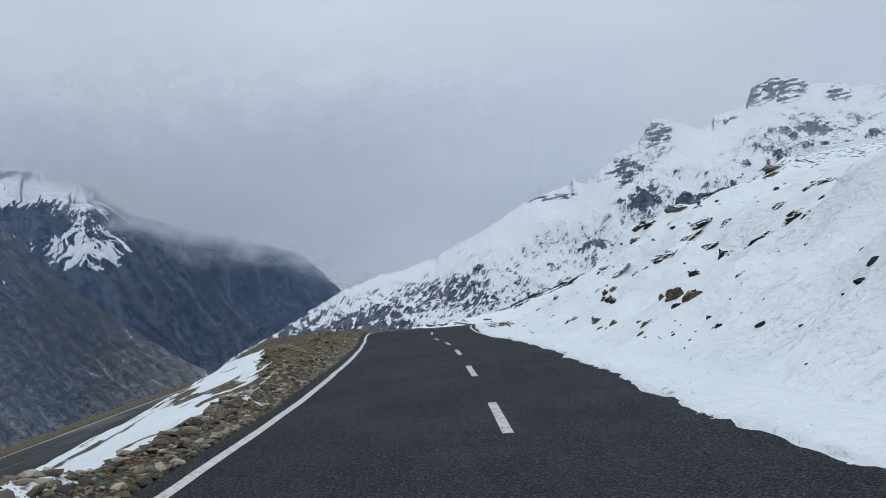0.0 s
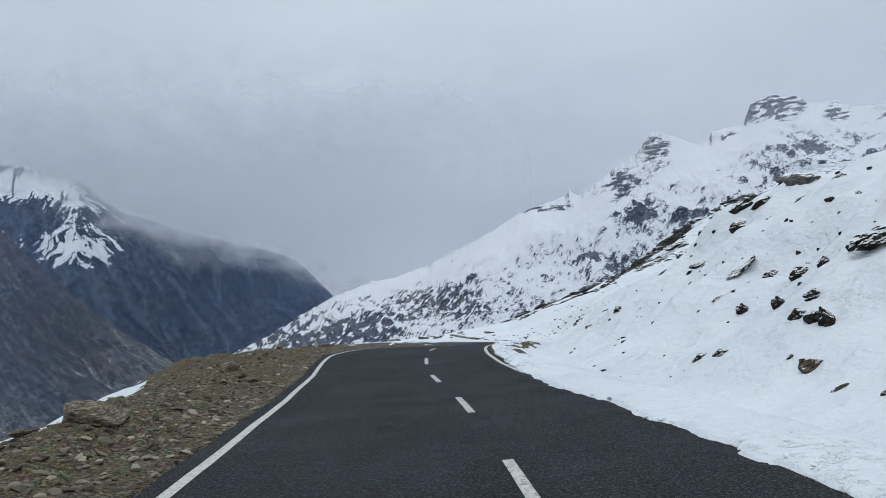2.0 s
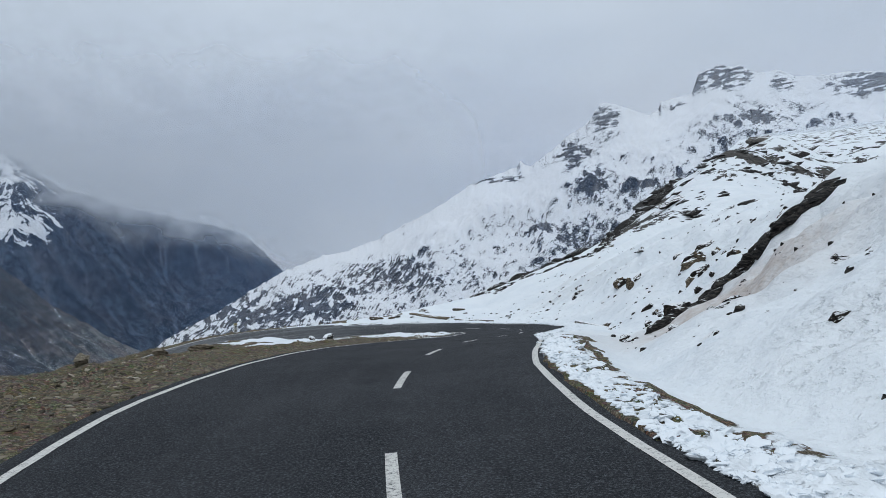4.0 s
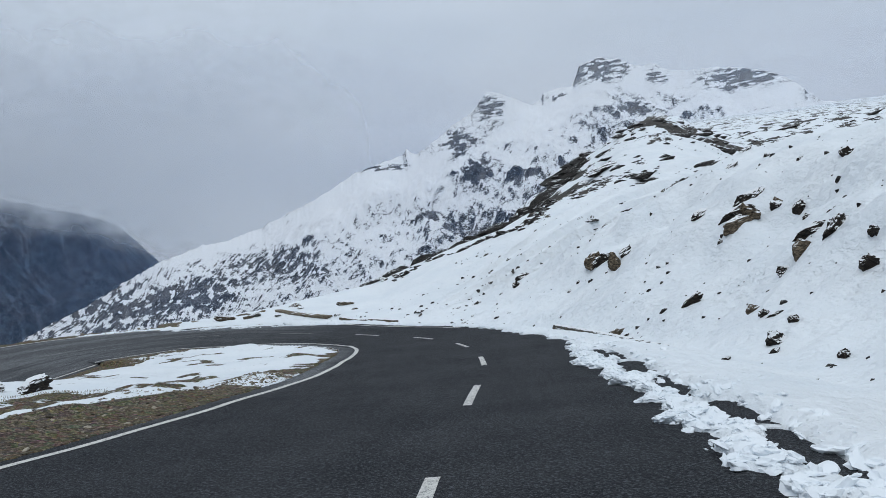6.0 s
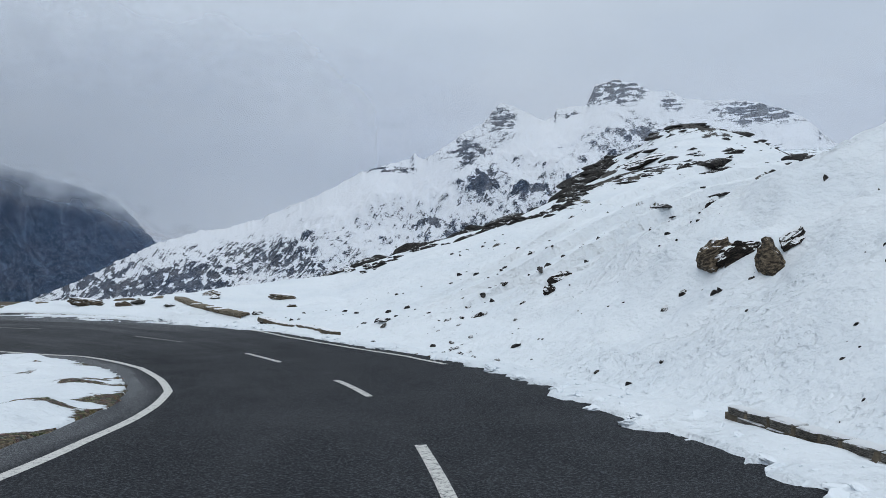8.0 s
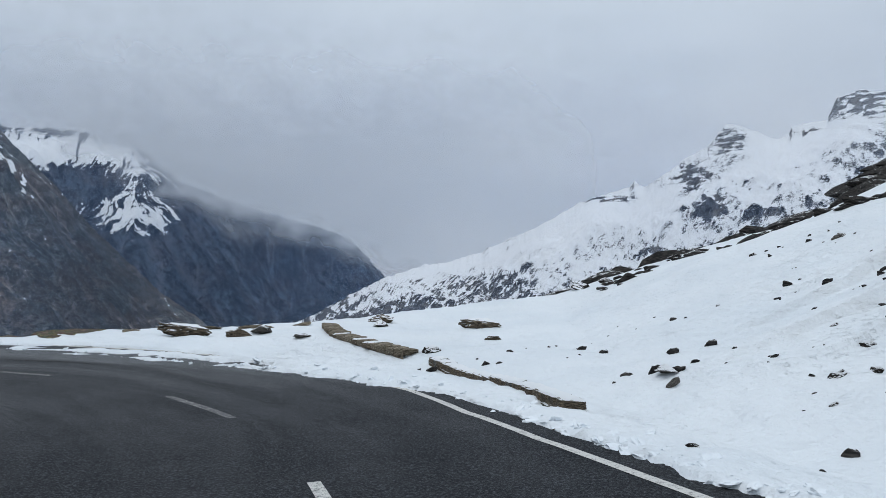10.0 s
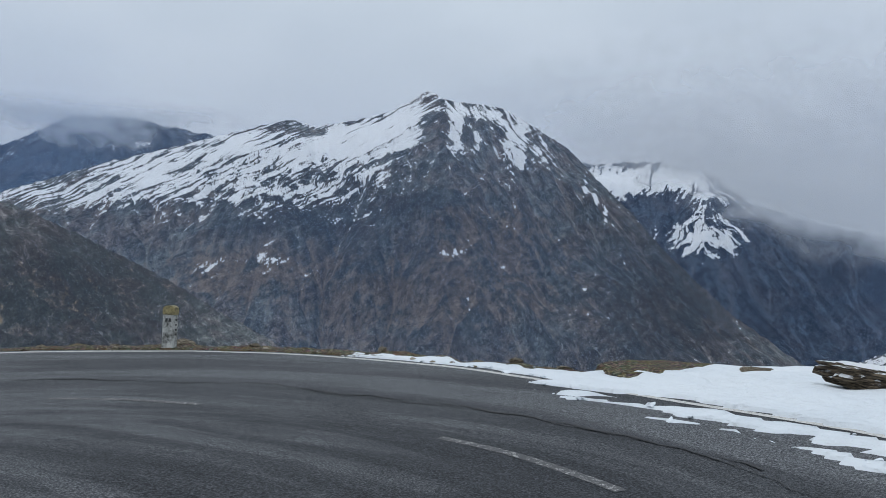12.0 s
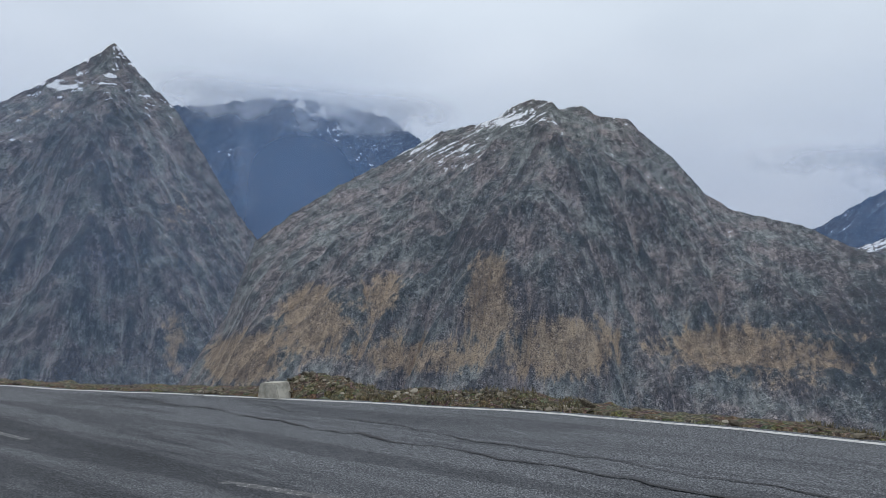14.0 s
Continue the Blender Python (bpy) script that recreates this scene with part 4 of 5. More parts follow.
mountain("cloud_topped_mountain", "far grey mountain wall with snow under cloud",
         [(128, 11), (121.1, 13.1), (118.6, 13.4), (116.25, 14.15), (112.7, 14.5), (109.8, 14.4), (106.02, 13.7), (103.9, 12.4), (98, 9), (90, 6)], 4100, 3200, HAZE_BLUE, 0.10, 130, 0.09, 0.10, 0.14, 63, None,
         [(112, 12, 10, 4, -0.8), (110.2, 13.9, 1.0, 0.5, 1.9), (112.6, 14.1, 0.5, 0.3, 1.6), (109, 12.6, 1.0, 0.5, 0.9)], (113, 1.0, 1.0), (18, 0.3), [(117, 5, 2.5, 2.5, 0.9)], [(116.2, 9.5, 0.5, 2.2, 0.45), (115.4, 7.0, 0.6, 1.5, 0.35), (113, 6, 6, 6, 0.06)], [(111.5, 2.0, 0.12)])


# ---------------------------------------------------------------- haze sheets and cloud in the valley
def veil_material(name, tint):
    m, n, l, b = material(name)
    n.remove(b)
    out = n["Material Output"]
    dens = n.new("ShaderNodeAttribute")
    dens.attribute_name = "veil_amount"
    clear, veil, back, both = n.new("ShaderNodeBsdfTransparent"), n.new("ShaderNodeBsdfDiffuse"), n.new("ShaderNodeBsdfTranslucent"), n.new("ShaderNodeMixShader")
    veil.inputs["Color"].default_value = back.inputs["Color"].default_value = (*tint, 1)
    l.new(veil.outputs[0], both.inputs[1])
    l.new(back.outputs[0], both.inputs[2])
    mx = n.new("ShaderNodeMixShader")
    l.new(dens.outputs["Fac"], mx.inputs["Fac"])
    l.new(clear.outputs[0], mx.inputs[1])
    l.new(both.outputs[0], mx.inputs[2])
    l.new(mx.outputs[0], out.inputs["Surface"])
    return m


def veil(name, label, radius, az0, az1, el0, el1, density, mat, na=220, ne=110):
    """A curved see-through sheet of haze or cloud whose amount follows bearing and height angle."""
    az, el = np.linspace(az0, az1, na), np.linspace(el0, el1, ne)
    A, E = np.meshgrid(az, el)
    r = radius * (1 + 0.004 * fbm(A * 0.1, E * 0.2, 2, seed=91))
    pts = np.stack([HUB[0] - np.sin(np.radians(A)) * r, HUB[1] + np.cos(np.radians(A)) * r, HUB[2] + r * np.tan(np.radians(E))], -1)
    me = mesh_grid(name, pts, mat)
    put_attribute(me, "veil_amount", np.clip(density(A, E), 0, 1))
    return tagged(new(name, me), label, "mist", kind="stuff")


# Aerial haze is imitated by translucent sheets; its blue is in their colour.
HAZE_TINT = veil_material("aerial_haze", (0.36, 0.59, 1.0))
CLOUD = veil_material("low_cloud", (0.95, 0.96, 0.98))


def side_fade(A, a0, a1, w):
    return smooth(a0, a0 + w, A) * (1 - smooth(a1 - w, a1, A))


# Added haze sheets, stronger at some bearings to lighten the mountains behind.
veil("mist", "thin blue-tinted sheet for haze over the valley", 1560, -62, 165, -14, 26, lambda A, E: (0.10 + 0.03 * np.exp(-((A - 13) / 8) ** 2)) * (1 - smooth(9, 24, E)) * side_fade(A, -62, 165, 12) * (1 + 0.25 * fbm(A * 0.08, E * 0.15, 3, seed=92)), HAZE_TINT)
veil("mist", "thin blue-tinted haze sheet under the far crests", 3150, -20, 165, -8, 24, lambda A, E: (0.07 + 0.32 * np.exp(-((A - 112) / 9) ** 2) + 0.16 * np.exp(-((A - 70) / 6) ** 2)) * (1 - smooth(9, 22, E)) * side_fade(A, -20, 165, 10), HAZE_TINT)

veil("mist", "thin blue-tinted haze sheet before the lower slopes", 490, 25, 165, -25, 26, lambda A, E: 0.085 * (1 - smooth(9, 20, E)) * side_fade(A, 25, 165, 14), HAZE_TINT)
veil("mist", "pale haze sheet round the snowy summit", 1290, -60, 4, 2, 18, lambda A, E: 0.19 * smooth(5.5, 10.0, E + 0.8 * fbm(A * 0.2, E * 0.3, 3, seed=96)) * (1 - smooth(10.5, 16, E)) * side_fade(A, -60, 4, 20), CLOUD)


def bank_density(A, E):
    low = np.interp(A, [4, 7.5, 10.6, 15, 18, 22, 25, 28, 33, 40], [-1.2, -0.6, 1.3, 2.3, 3.0, 4.7, 6.4, 7.7, 9.2, 10.6])
    n = 0.9 * fbm(A * 0.35, E * 0.5, 4, seed=95)
    return 0.97 * smooth(-1.6, 1.7, E - low + n) * side_fade(A, -14, 46, 20) * (1 - smooth(7, 18, E + 1.5 * n))


veil("cloud_bank", "grey cloud lying on the mountain crest", 3010, -14, 46, -2, 18, bank_density, CLOUD)
veil("cloud_bank", "wisp of grey cloud on a far crest", 3200, 56, 82, 4, 16, lambda A, E: 0.8 * smooth(-0.9, 1.2, E - 10.3 + 0.9 * np.sin(A * 0.3) + 0.8 * fbm(A * 0.5, E * 0.7, 4, seed=97)) * side_fade(A, 56, 82, 6) * (1 - smooth(10.6, 12.5, E)), CLOUD)
veil("cloud_bank", "wisp of grey cloud on a far crest", 3180, 100, 124, 8, 20, lambda A, E: 0.75 * smooth(-1.3, 1.2, E - 13.3 + 1.1 * fbm(A * 0.4, E * 0.6, 4, seed=98)) * side_fade(A, 100, 124, 5) * (1 - smooth(14.0, 16.0, E)), CLOUD)


# ---------------------------------------------------------------- rocks
def rock_material(name, dark, light, snow):
    m, n, l, b = material(name)
    tc = n.new("ShaderNodeTexCoord")
    p = where(n)
    info = n.new("ShaderNodeObjectInfo")
    geo = n.new("ShaderNodeNewGeometry")
    nz = n.new("ShaderNodeSeparateXYZ")
    l.new(geo.outputs["Normal"], nz.inputs[0])
    strata = tex(n, l, "ShaderNodeTexNoise", 4.0, 7, 0.7, tc.outputs["Object"], (1, 1, 3.5))
    fine = tex(n, l, "ShaderNodeTexNoise", 24, 5, 0.7, p)
    col = ramp(n, l, strata.outputs["Fac"], [(0.34, tuple(0.45 * q for q in dark)), (0.46, dark), (0.60, light), (0.72, tuple(1.25 * q for q in light))])
    col = mix(n, l, calc(n, l, "MULTIPLY", fine.outputs["Fac"], 0.5), col, (0.03, 0.028, 0.026), "MULTIPLY")
    col = mix(n, l, calc(n, l, "MULTIPLY", info.outputs["Random"], 0.5), col, (0.55, 0.5, 0.44), "MULTIPLY")
    edge = tex(n, l, "ShaderNodeTexNoise", 5.0, 5, 0.65, p)
    f = calc(n, l, "ADD", nz.outputs["Z"], calc(n, l, "MULTIPLY", calc(n, l, "SUBTRACT", edge.outputs["Fac"], 0.5), 0.7))
    f = ramp(n, l, calc(n, l, "ADD", f, snow), [(0.74, grey(0)), (0.84, grey(1))])
    l.new(mix(n, l, f, col, (0.86, 0.88, 0.9)), b.inputs["Base Color"])
    b.inputs["Roughness"].default_value = 0.85
    b.inputs["Specular IOR Level"].default_value = 0.25
    bump(n, l, calc(n, l, "ADD", strata.outputs["Fac"], calc(n, l, "MULTIPLY", fine.outputs["Fac"], 0.25)), 0.9, 0.06, b)
    return m



TAN_ROCK = rock_material("tan_lichen_rock", (0.07, 0.056, 0.042), (0.33, 0.262, 0.185), -0.02)
DARK_ROCK = rock_material("dark_wet_rock", (0.014, 0.0125, 0.012), (0.085, 0.068, 0.053), 0.2)
GREY_ROCK = rock_material("grey_rock", (0.09, 0.086, 0.08), (0.32, 0.30, 0.27), -0.02)
BARE_DARK = rock_material("dark_bare_rock", (0.016, 0.0155, 0.016), (0.085, 0.077, 0.07), -0.18)
BARE_ROCK = rock_material("bare_tan_rock", (0.17, 0.14, 0.10), (0.50, 0.43, 0.33), -0.9)


def rock_mesh(name, seed, mat, subdivisions=2):
    rnd = random.Random(seed)
    bm = bmesh.new()
    bmesh.ops.create_icosphere(bm, subdivisions=subdivisions, radius=1.0)
    cuts = [(Vector((rnd.uniform(-1, 1), rnd.uniform(-1, 1), rnd.uniform(-0.5, 1))).normalized(), rnd.uniform(0.30, 0.70)) for _ in range(9)]
    layer = Vector((rnd.uniform(-0.5, 0.5), rnd.uniform(-0.5, 0.5), 1)).normalized()
    shift = Vector((rnd.uniform(0, 50), rnd.uniform(0, 50), rnd.uniform(0, 50)))
    for v in bm.verts:
        v.co *= 1 + 0.34 * noise.noise(v.co * 1.2 + shift) + 0.16 * noise.noise(v.co * 3.2 + shift)
        for nrm, d in cuts:
            over = v.co.dot(nrm) - d
            if over > 0:
                v.co -= nrm * over * 0.9
        step = noise.noise(Vector((1.3, 4.1, v.co.dot(layer) * 7.0 + shift.x)))
        v.co += (v.co - layer * v.co.dot(layer)) * 0.22 * (round(step * 3) / 3)
        v.co *= 1 + 0.13 * noise.noise(v.co * 4.0 + shift) + 0.07 * noise.noise(v.co * 9.0 + shift)
    me = bpy.data.meshes.new(name)
    bm.to_mesh(me)
    bm.free()
    me.materials.append(mat)
    return me


SHAPES = {key: [rock_mesh("rock", 10 * k + j, mat, 4) for j in range(9)] for k, (key, mat) in enumerate((("tan", TAN_ROCK), ("dark", DARK_ROCK), ("grey", GREY_ROCK), ("bare", BARE_ROCK)))}
WORDS = {"tan": "tan lichen-stained", "dark": "dark wet", "grey": "grey weathered", "bare": "bare tan"}


def place_rocks(rows, tone, group, bed, flat=0.6, sink=0.3, seed=0, stretch=1.5, turn=None, name="rock"):
    """rows: x, y, width in metres."""
    rnd = random.Random(seed)
    rows = np.array(rows, float)
    z = ground_height(rows[:, 0], rows[:, 1])[0]
    for (x, y, w), h in zip(rows, z):
        ob = new(name, rnd.choice(SHAPES[tone]))
        sx, sy, sz = w * 0.55 * rnd.uniform(0.9, 1.1) * stretch ** 0.5, w * 0.55 * rnd.uniform(0.8, 1.05) / stretch ** 0.3, w * 0.5 * flat * rnd.uniform(0.85, 1.2)
        a = rnd.uniform(0, 360) if turn is None else turn + rnd.uniform(-25, 25)
        ob.matrix_world = pose(x, y, h + sz * (1 - 2 * sink), rnd.uniform(-14, 14), rnd.uniform(-14, 14), a) @ Matrix.Diagonal((sx, sy, sz, 1))
        size = "large" if w > 1.1 else "small" if w < 0.36 else "broken"
        tagged(ob, f"{size} {WORDS[tone]} rock {bed}", "rock", group)


SLOPE, FLATS = "half buried in the snow slope", "lying on the flat snow"


def slope_rocks(rows, tone, bed=SLOPE, seed=0, lean=-24, group="rocks on the slope", spin=20, name="rock"):
    """rows: x, y, width, height; lying aslant with the slope's rise."""
    rnd = random.Random(seed)
    rows = np.array(rows, float)
    z = ground_height(rows[:, 0], rows[:, 1])[0]
    for (x, y, w, h), g in zip(rows, z):
        ob = new(name, rnd.choice(SHAPES[tone]))
        ob.matrix_world = pose(x, y, g + 0.04 * h, rnd.uniform(-12, 12), lean + rnd.uniform(-12, 12), rnd.uniform(-spin, spin)) @ Matrix.Diagonal((0.68 * w, 0.5 * max(h, 0.6 * w), 0.56 * h, 1))
        size = "large" if w > 1.1 else "small" if w < 0.36 else "broken"
        tagged(ob, f"{size} {WORDS[tone]} rock {bed}", "rock", group)


slope_rocks([(7.2, 24.9, 0.66, 0.72), (6.85, 22.8, 0.6, 0.52), (5.77, 31.4, 0.52, 0.42), (5.95, 29.1, 0.42, 0.45), (5.62, 30.1, 0.36, 0.16), (5.8, 23.4, 0.42, 0.2), (5.4, 22.6, 0.3, 0.16), (7.2, 26.8, 0.3, 0.3)], "tan", seed=1)
slope_rocks([(10.9, 32.2, 1.05, 0.6), (10.8, 30.5, 0.8, 1.1), (8.1, 22.0, 0.36, 0.26), (8.2, 26.5, 0.34, 0.43), (10.4, 37.9, 0.76, 0.3), (12.0, 27.1, 0.7, 0.3), (10.7, 23.3, 0.5, 0.5), (6.8, 32.7, 0.3, 0.6), (6.6, 33.1, 0.3, 0.47),
             (10.6, 44.3, 0.75, 0.42), (10.7, 37.4, 1.4, 0.5), (9.6, 40.0, 0.8, 0.5), (6.6, 33.6, 0.34, 0.4), (7.1, 35.5, 0.31, 0.42), (8.2, 40.5, 0.37, 0.45), (7.1, 33.9, 0.36, 0.36), (8.0, 41.9, 0.86, 0.3)], "dark", seed=2)
slope_rocks([(6.9, 51.1, 0.39, 0.5), (5.8, 52.3, 0.34, 0.3), (5.32, 35.9, 0.36, 0.3), (5.48, 35.0, 0.32, 0.28), (9.8, 45.2, 1.45, 0.34), (9.7, 49.4, 0.7, 0.28), (12.1, 38.8, 1.2, 0.45), (13.0, 39.3, 1.4, 0.5), (12.6, 52.0, 1.2, 0.7), (13.0, 53.3, 1.4, 0.8),
             (13.6, 51.6, 1.1, 0.6), (12.2, 55.0, 1.2, 0.5), (11.0, 56.5, 1.0, 0.4), (10.2, 59.0, 0.9, 0.35), (14.4, 49.8, 1.0, 0.4)], "dark", seed=3)
slope_rocks([(12.2, 27.0, 1.4, 0.7), (12.9, 26.2, 1.2, 0.5), (13.6, 25.6, 1.2, 0.5), (11.6, 28.6, 1.3, 0.8), (13.2, 30.5, 1.2, 0.5), (14.0, 29.5, 1.3, 0.5), (12.4, 33.6, 1.1, 0.5), (13.6, 35.0, 1.3, 0.5)], "dark", seed=41)
slope_rocks([(15.2, 51.4, 1.5, 0.9), (16.0, 50.2, 1.2, 0.6)], "grey", seed=4)
slope_rocks([(20.8, 82.6, 1.9, 1.0), (22.4, 82.9, 2.2, 1.0), (10.2, 71.4, 0.9, 1.0), (6.95, 67.9, 0.5, 0.6), (9.6, 66.6, 0.5, 0.5), (8.5, 67.4, 0.36, 0.36), (8.3, 65.7, 0.28, 0.2), (8.2, 66.5, 0.2, 0.24), (7.4, 60.6, 0.55, 0.3), (7.9, 61.0, 0.6, 0.3), (8.4, 61.6, 0.4, 0.3), (5.3, 56.6, 0.75, 0.35)],
            "dark", seed=5, lean=-30, bed="along the cut snow bank")
slope_rocks([(17.0, 103.3, 1.2, 1.3), (17.4, 101.1, 0.85, 1.6), (19.2, 93.2, 1.1, 0.9), (19.9, 93.6, 1.1, 1.3), (21.4, 93.5, 0.66, 0.5), (12.0, 90.2, 0.85, 0.34), (12.0, 87.2, 0.6, 0.24), (16.0, 84.6, 0.9, 0.6), (17.4, 81.9, 0.5, 0.6), (13.6, 83.6, 0.42, 0.4)], "tan", seed=6)
slope_rocks([(17.6, 102.4, 1.2, 0.8), (18.0, 101.3, 0.9, 0.6), (15.7, 111.5, 1.1, 0.7), (14.5, 88.9, 0.85, 0.46), (19.6, 93.6, 1.5, 0.9), (19.8, 97.1, 0.94, 0.5), (21.0, 91.7, 0.63, 0.75), (19.2, 88.7, 0.46, 0.33), (16.5, 84.9, 1.1, 0.6), (15.6, 85.0, 0.47, 0.41), (12.9, 82.1, 0.3, 0.26),
             (12.9, 81.7, 0.45, 0.22), (18.5, 93.2, 0.33, 0.31), (17.2, 95.3, 0.21, 0.26), (16.2, 103.3, 0.26, 0.26), (21.1, 94.9, 1.4, 0.7), (25.3, 102.7, 1.2, 0.3), (23.8, 95.1, 0.5, 0.29)], "dark", seed=7)
slope_rocks([(11.9, 80.3, 0.45, 0.7), (9.2, 78.0, 0.17, 0.17), (16.4, 83.8, 1.0, 0.7), (20.9, 92.9, 0.46, 0.6), (17.1, 81.9, 0.5, 0.6), (23.1, 91.5, 0.46, 0.6), (16.8, 79.4, 0.42, 0.5), (16.4, 77.8, 0.48, 0.66), (16.2, 82.0, 0.34, 0.44), (15.8, 80.9, 0.3, 0.43), (14.7, 80.7, 0.4, 0.6),
             (12.6, 80.7, 0.3, 0.35), (11.5, 79.8, 0.3, 0.3), (11.6, 77.8, 0.3, 0.33), (27.5, 104.5, 1.0, 0.25)], "dark", seed=8, lean=-38)
slope_rocks([(42.5, 157.4, 5.5, 1.1), (40.5, 158.5, 2.5, 0.7)], "dark", seed=9, lean=-10)
slope_rocks([(132, 328, 19, 7.0), (141, 331, 9, 3.5)], "grey", seed=10, lean=-12, bed="on the snowy ridge")
place_rocks([(8.4, 107.8, 0.14), (10.3, 135.7, 0.9), (11.4, 136.2, 0.7)], "dark", "rocks on the slope", SLOPE, 0.6, 0.3, 8)
place_rocks([(9.6, 114.5, 0.55), (2.3, 127, 0.7), (0.6, 122.6, 0.5), (-1, 123.7, 0.9)], "grey", "stones beyond the bend", FLATS, 0.4, 0.2, 9)
place_rocks([(5.8, 126.6, 1.15), (6.3, 123.5, 0.45), (2, 129.3, 1.0), (-1.5, 123.2, 0.6), (-3.2, 123.2, 1.2)], "tan", "stones beyond the bend", FLATS, 0.5, 0.15, 10, 1.5, 0)
place_rocks([(-5.4, 123.9, 0.5), (-3.3, 125.7, 0.9), (-2, 126.4, 1.0), (-0.6, 127.6, 0.8)], "bare", "stones along the drop", "along the edge of the drop", 0.25, 0.25, 11, 1.5, 35)
place_rocks([(-15.3, 119.9, 0.35), (-9.5, 121.1, 0.3), (-8.8, 121.4, 0.35), (-8.0, 121.9, 0.55), (-20.2, 115.6, 0.28), (-19.8, 116.8, 0.3), (-18.8, 118.1, 0.35), (-17.4, 119.2, 0.45), (-21.9, 111.6, 0.35), (-12.4, 121.2, 0.3)], "bare", "stones along the drop", "beside the outer road edge", 0.45, 0.2, 12)
place_rocks([(-6.5, 30.7, 1.15), (-7.6, 33.8, 0.6), (-3.6, 10.8, 0.42), (-3.75, 11.9, 0.42), (-4.7, 9.4, 0.4), (-4.5, 28.3, 0.2), (-4.9, 24.2, 0.45), (-7.2, 30.2, 0.5), (-9.2, 67.6, 0.8), (-8.3, 69.8, 0.8), (-7.2, 67.3, 0.5), (-10, 63, 0.7), (-6.2, 41, 0.4),
             (-7.5, 44, 0.6), (-8, 50, 0.5), (-5.9, 47.5, 0.35)], "bare", "stones on the gravel shoulder", "on the gravel shoulder", 0.55, 0.25, 13)
place_rocks([(-5.0, 83.9, 0.85), (-5.8, 84.4, 0.5)], "dark", "stones on the island", "on the island inside the bend", 0.6, 0.2, 14)


def scatter(count, test, x0, x1, y0, y1, size, seed):
    rnd = np.random.default_rng(seed)
    rows = []
    while len(rows) < count:
        x, y = rnd.uniform(x0, x1, 400), rnd.uniform(y0, y1, 400)
        keep = test(x, y)
        w = size[0] * (size[1] / size[0]) ** (rnd.random(400) ** 1.8)
        rows += [(a, b, c) for a, b, c, k in zip(x, y, w, keep) if k]
    return rows[:count]


def hillside(x, y):
    s, r, off = nearest(x, y, 0, LS[-1])
    d = off - along(RIGHT, s)
    return (d > 3.0) & (d < 26) & (s > 38) & (s < 158) & (beyond_rim(x, y) < 0.5) & (fbm(x * 0.13, y * 0.13, 3, seed=77) > 0.12)


def crest(x, y):
    s, r, off = nearest(x, y, 0, LS[-1])
    e = beyond_rim(x + 4.5, y - 3.5)
    return (off > 10) & (e > 0) & (e < 6 + 0.05 * np.hypot(x, y - 100)) & (y > 136)


def upland(x, y):
    s, r, off = nearest(x, y, 0, LS[-1])
    return (off > 24) & (beyond_rim(x, y) < 1) & (fbm(x * 0.02, y * 0.03, 3, seed=78) > 0.15)


slope_rocks([(x, y, w, w * (0.5 + 0.5 * ((k * 7) % 5) / 4)) for k, (x, y, w) in enumerate(scatter(105, hillside, 4, 34, 8, 130, (0.10, 0.6), 5))], "dark", seed=21, lean=-32)


slope_rocks([(11.7, 112.1, 0.31, 0.22), (12.8, 113.6, 0.24, 0.27), (13.0, 115.5, 0.21, 0.15), (11.0, 110.7, 0.16, 0.13), (12.6, 111.5, 0.55, 0.24), (11.7, 108.8, 0.16, 0.14), (10.4, 105.1, 0.35, 0.2), (10.8, 105.2, 0.3, 0.18), (11.2, 107.2, 0.31, 0.11), (14.6, 114.8, 0.3, 0.21), (14.1, 110.7, 0.26, 0.22),
             (13.4, 109.2, 0.15, 0.13), (16.3, 113.6, 0.29, 0.15), (15.2, 110.7, 0.5, 0.6), (17.7, 120.8, 0.49, 0.39), (18.0, 119.3, 0.22, 0.15), (18.3, 119.3, 0.15, 0.09), (11.7, 110.5, 0.22, 0.09), (11.3, 108.3, 0.12, 0.06)], "dark", seed=31, lean=-30)
slope_rocks([(9.5, 113.8, 0.29, 0.18), (11.1, 108.8, 0.2, 0.22), (16.5, 115.8, 0.32, 0.29), (11.6, 105.2, 0.17, 0.19), (17.3, 125.3, 0.4, 0.31)], "grey", seed=32, lean=-20)


def joined(name, label, category, places, mat, rounded=False):
    """Many small copies of a few point clouds and their faces in one mesh."""
    verts, faces, base = [], [], 0
    for (vs, fs), m in places:
        q = vs @ np.array(m.to_3x3()).T + np.array(m.translation)
        verts.append(q)
        faces.append(fs + base)
        base += len(vs)
    me = bpy.data.meshes.new(name)
    me.from_pydata(np.vstack(verts).tolist(), [], np.vstack(faces).tolist())
    me.materials.append(mat)
    if rounded:
        me.polygons.foreach_set("use_smooth", np.ones(len(me.polygons), bool))
    return tagged(new(name, me), label, category, kind="stuff")


def cloud_of(me):
    return np.array([v.co[:] for v in me.vertices]), np.array([p.vertices[:] for p in me.polygons])


LEDGE_FORMS = [cloud_of(rock_mesh("ledge", 400 + k, DARK_ROCK, 2)) for k in range(6)]


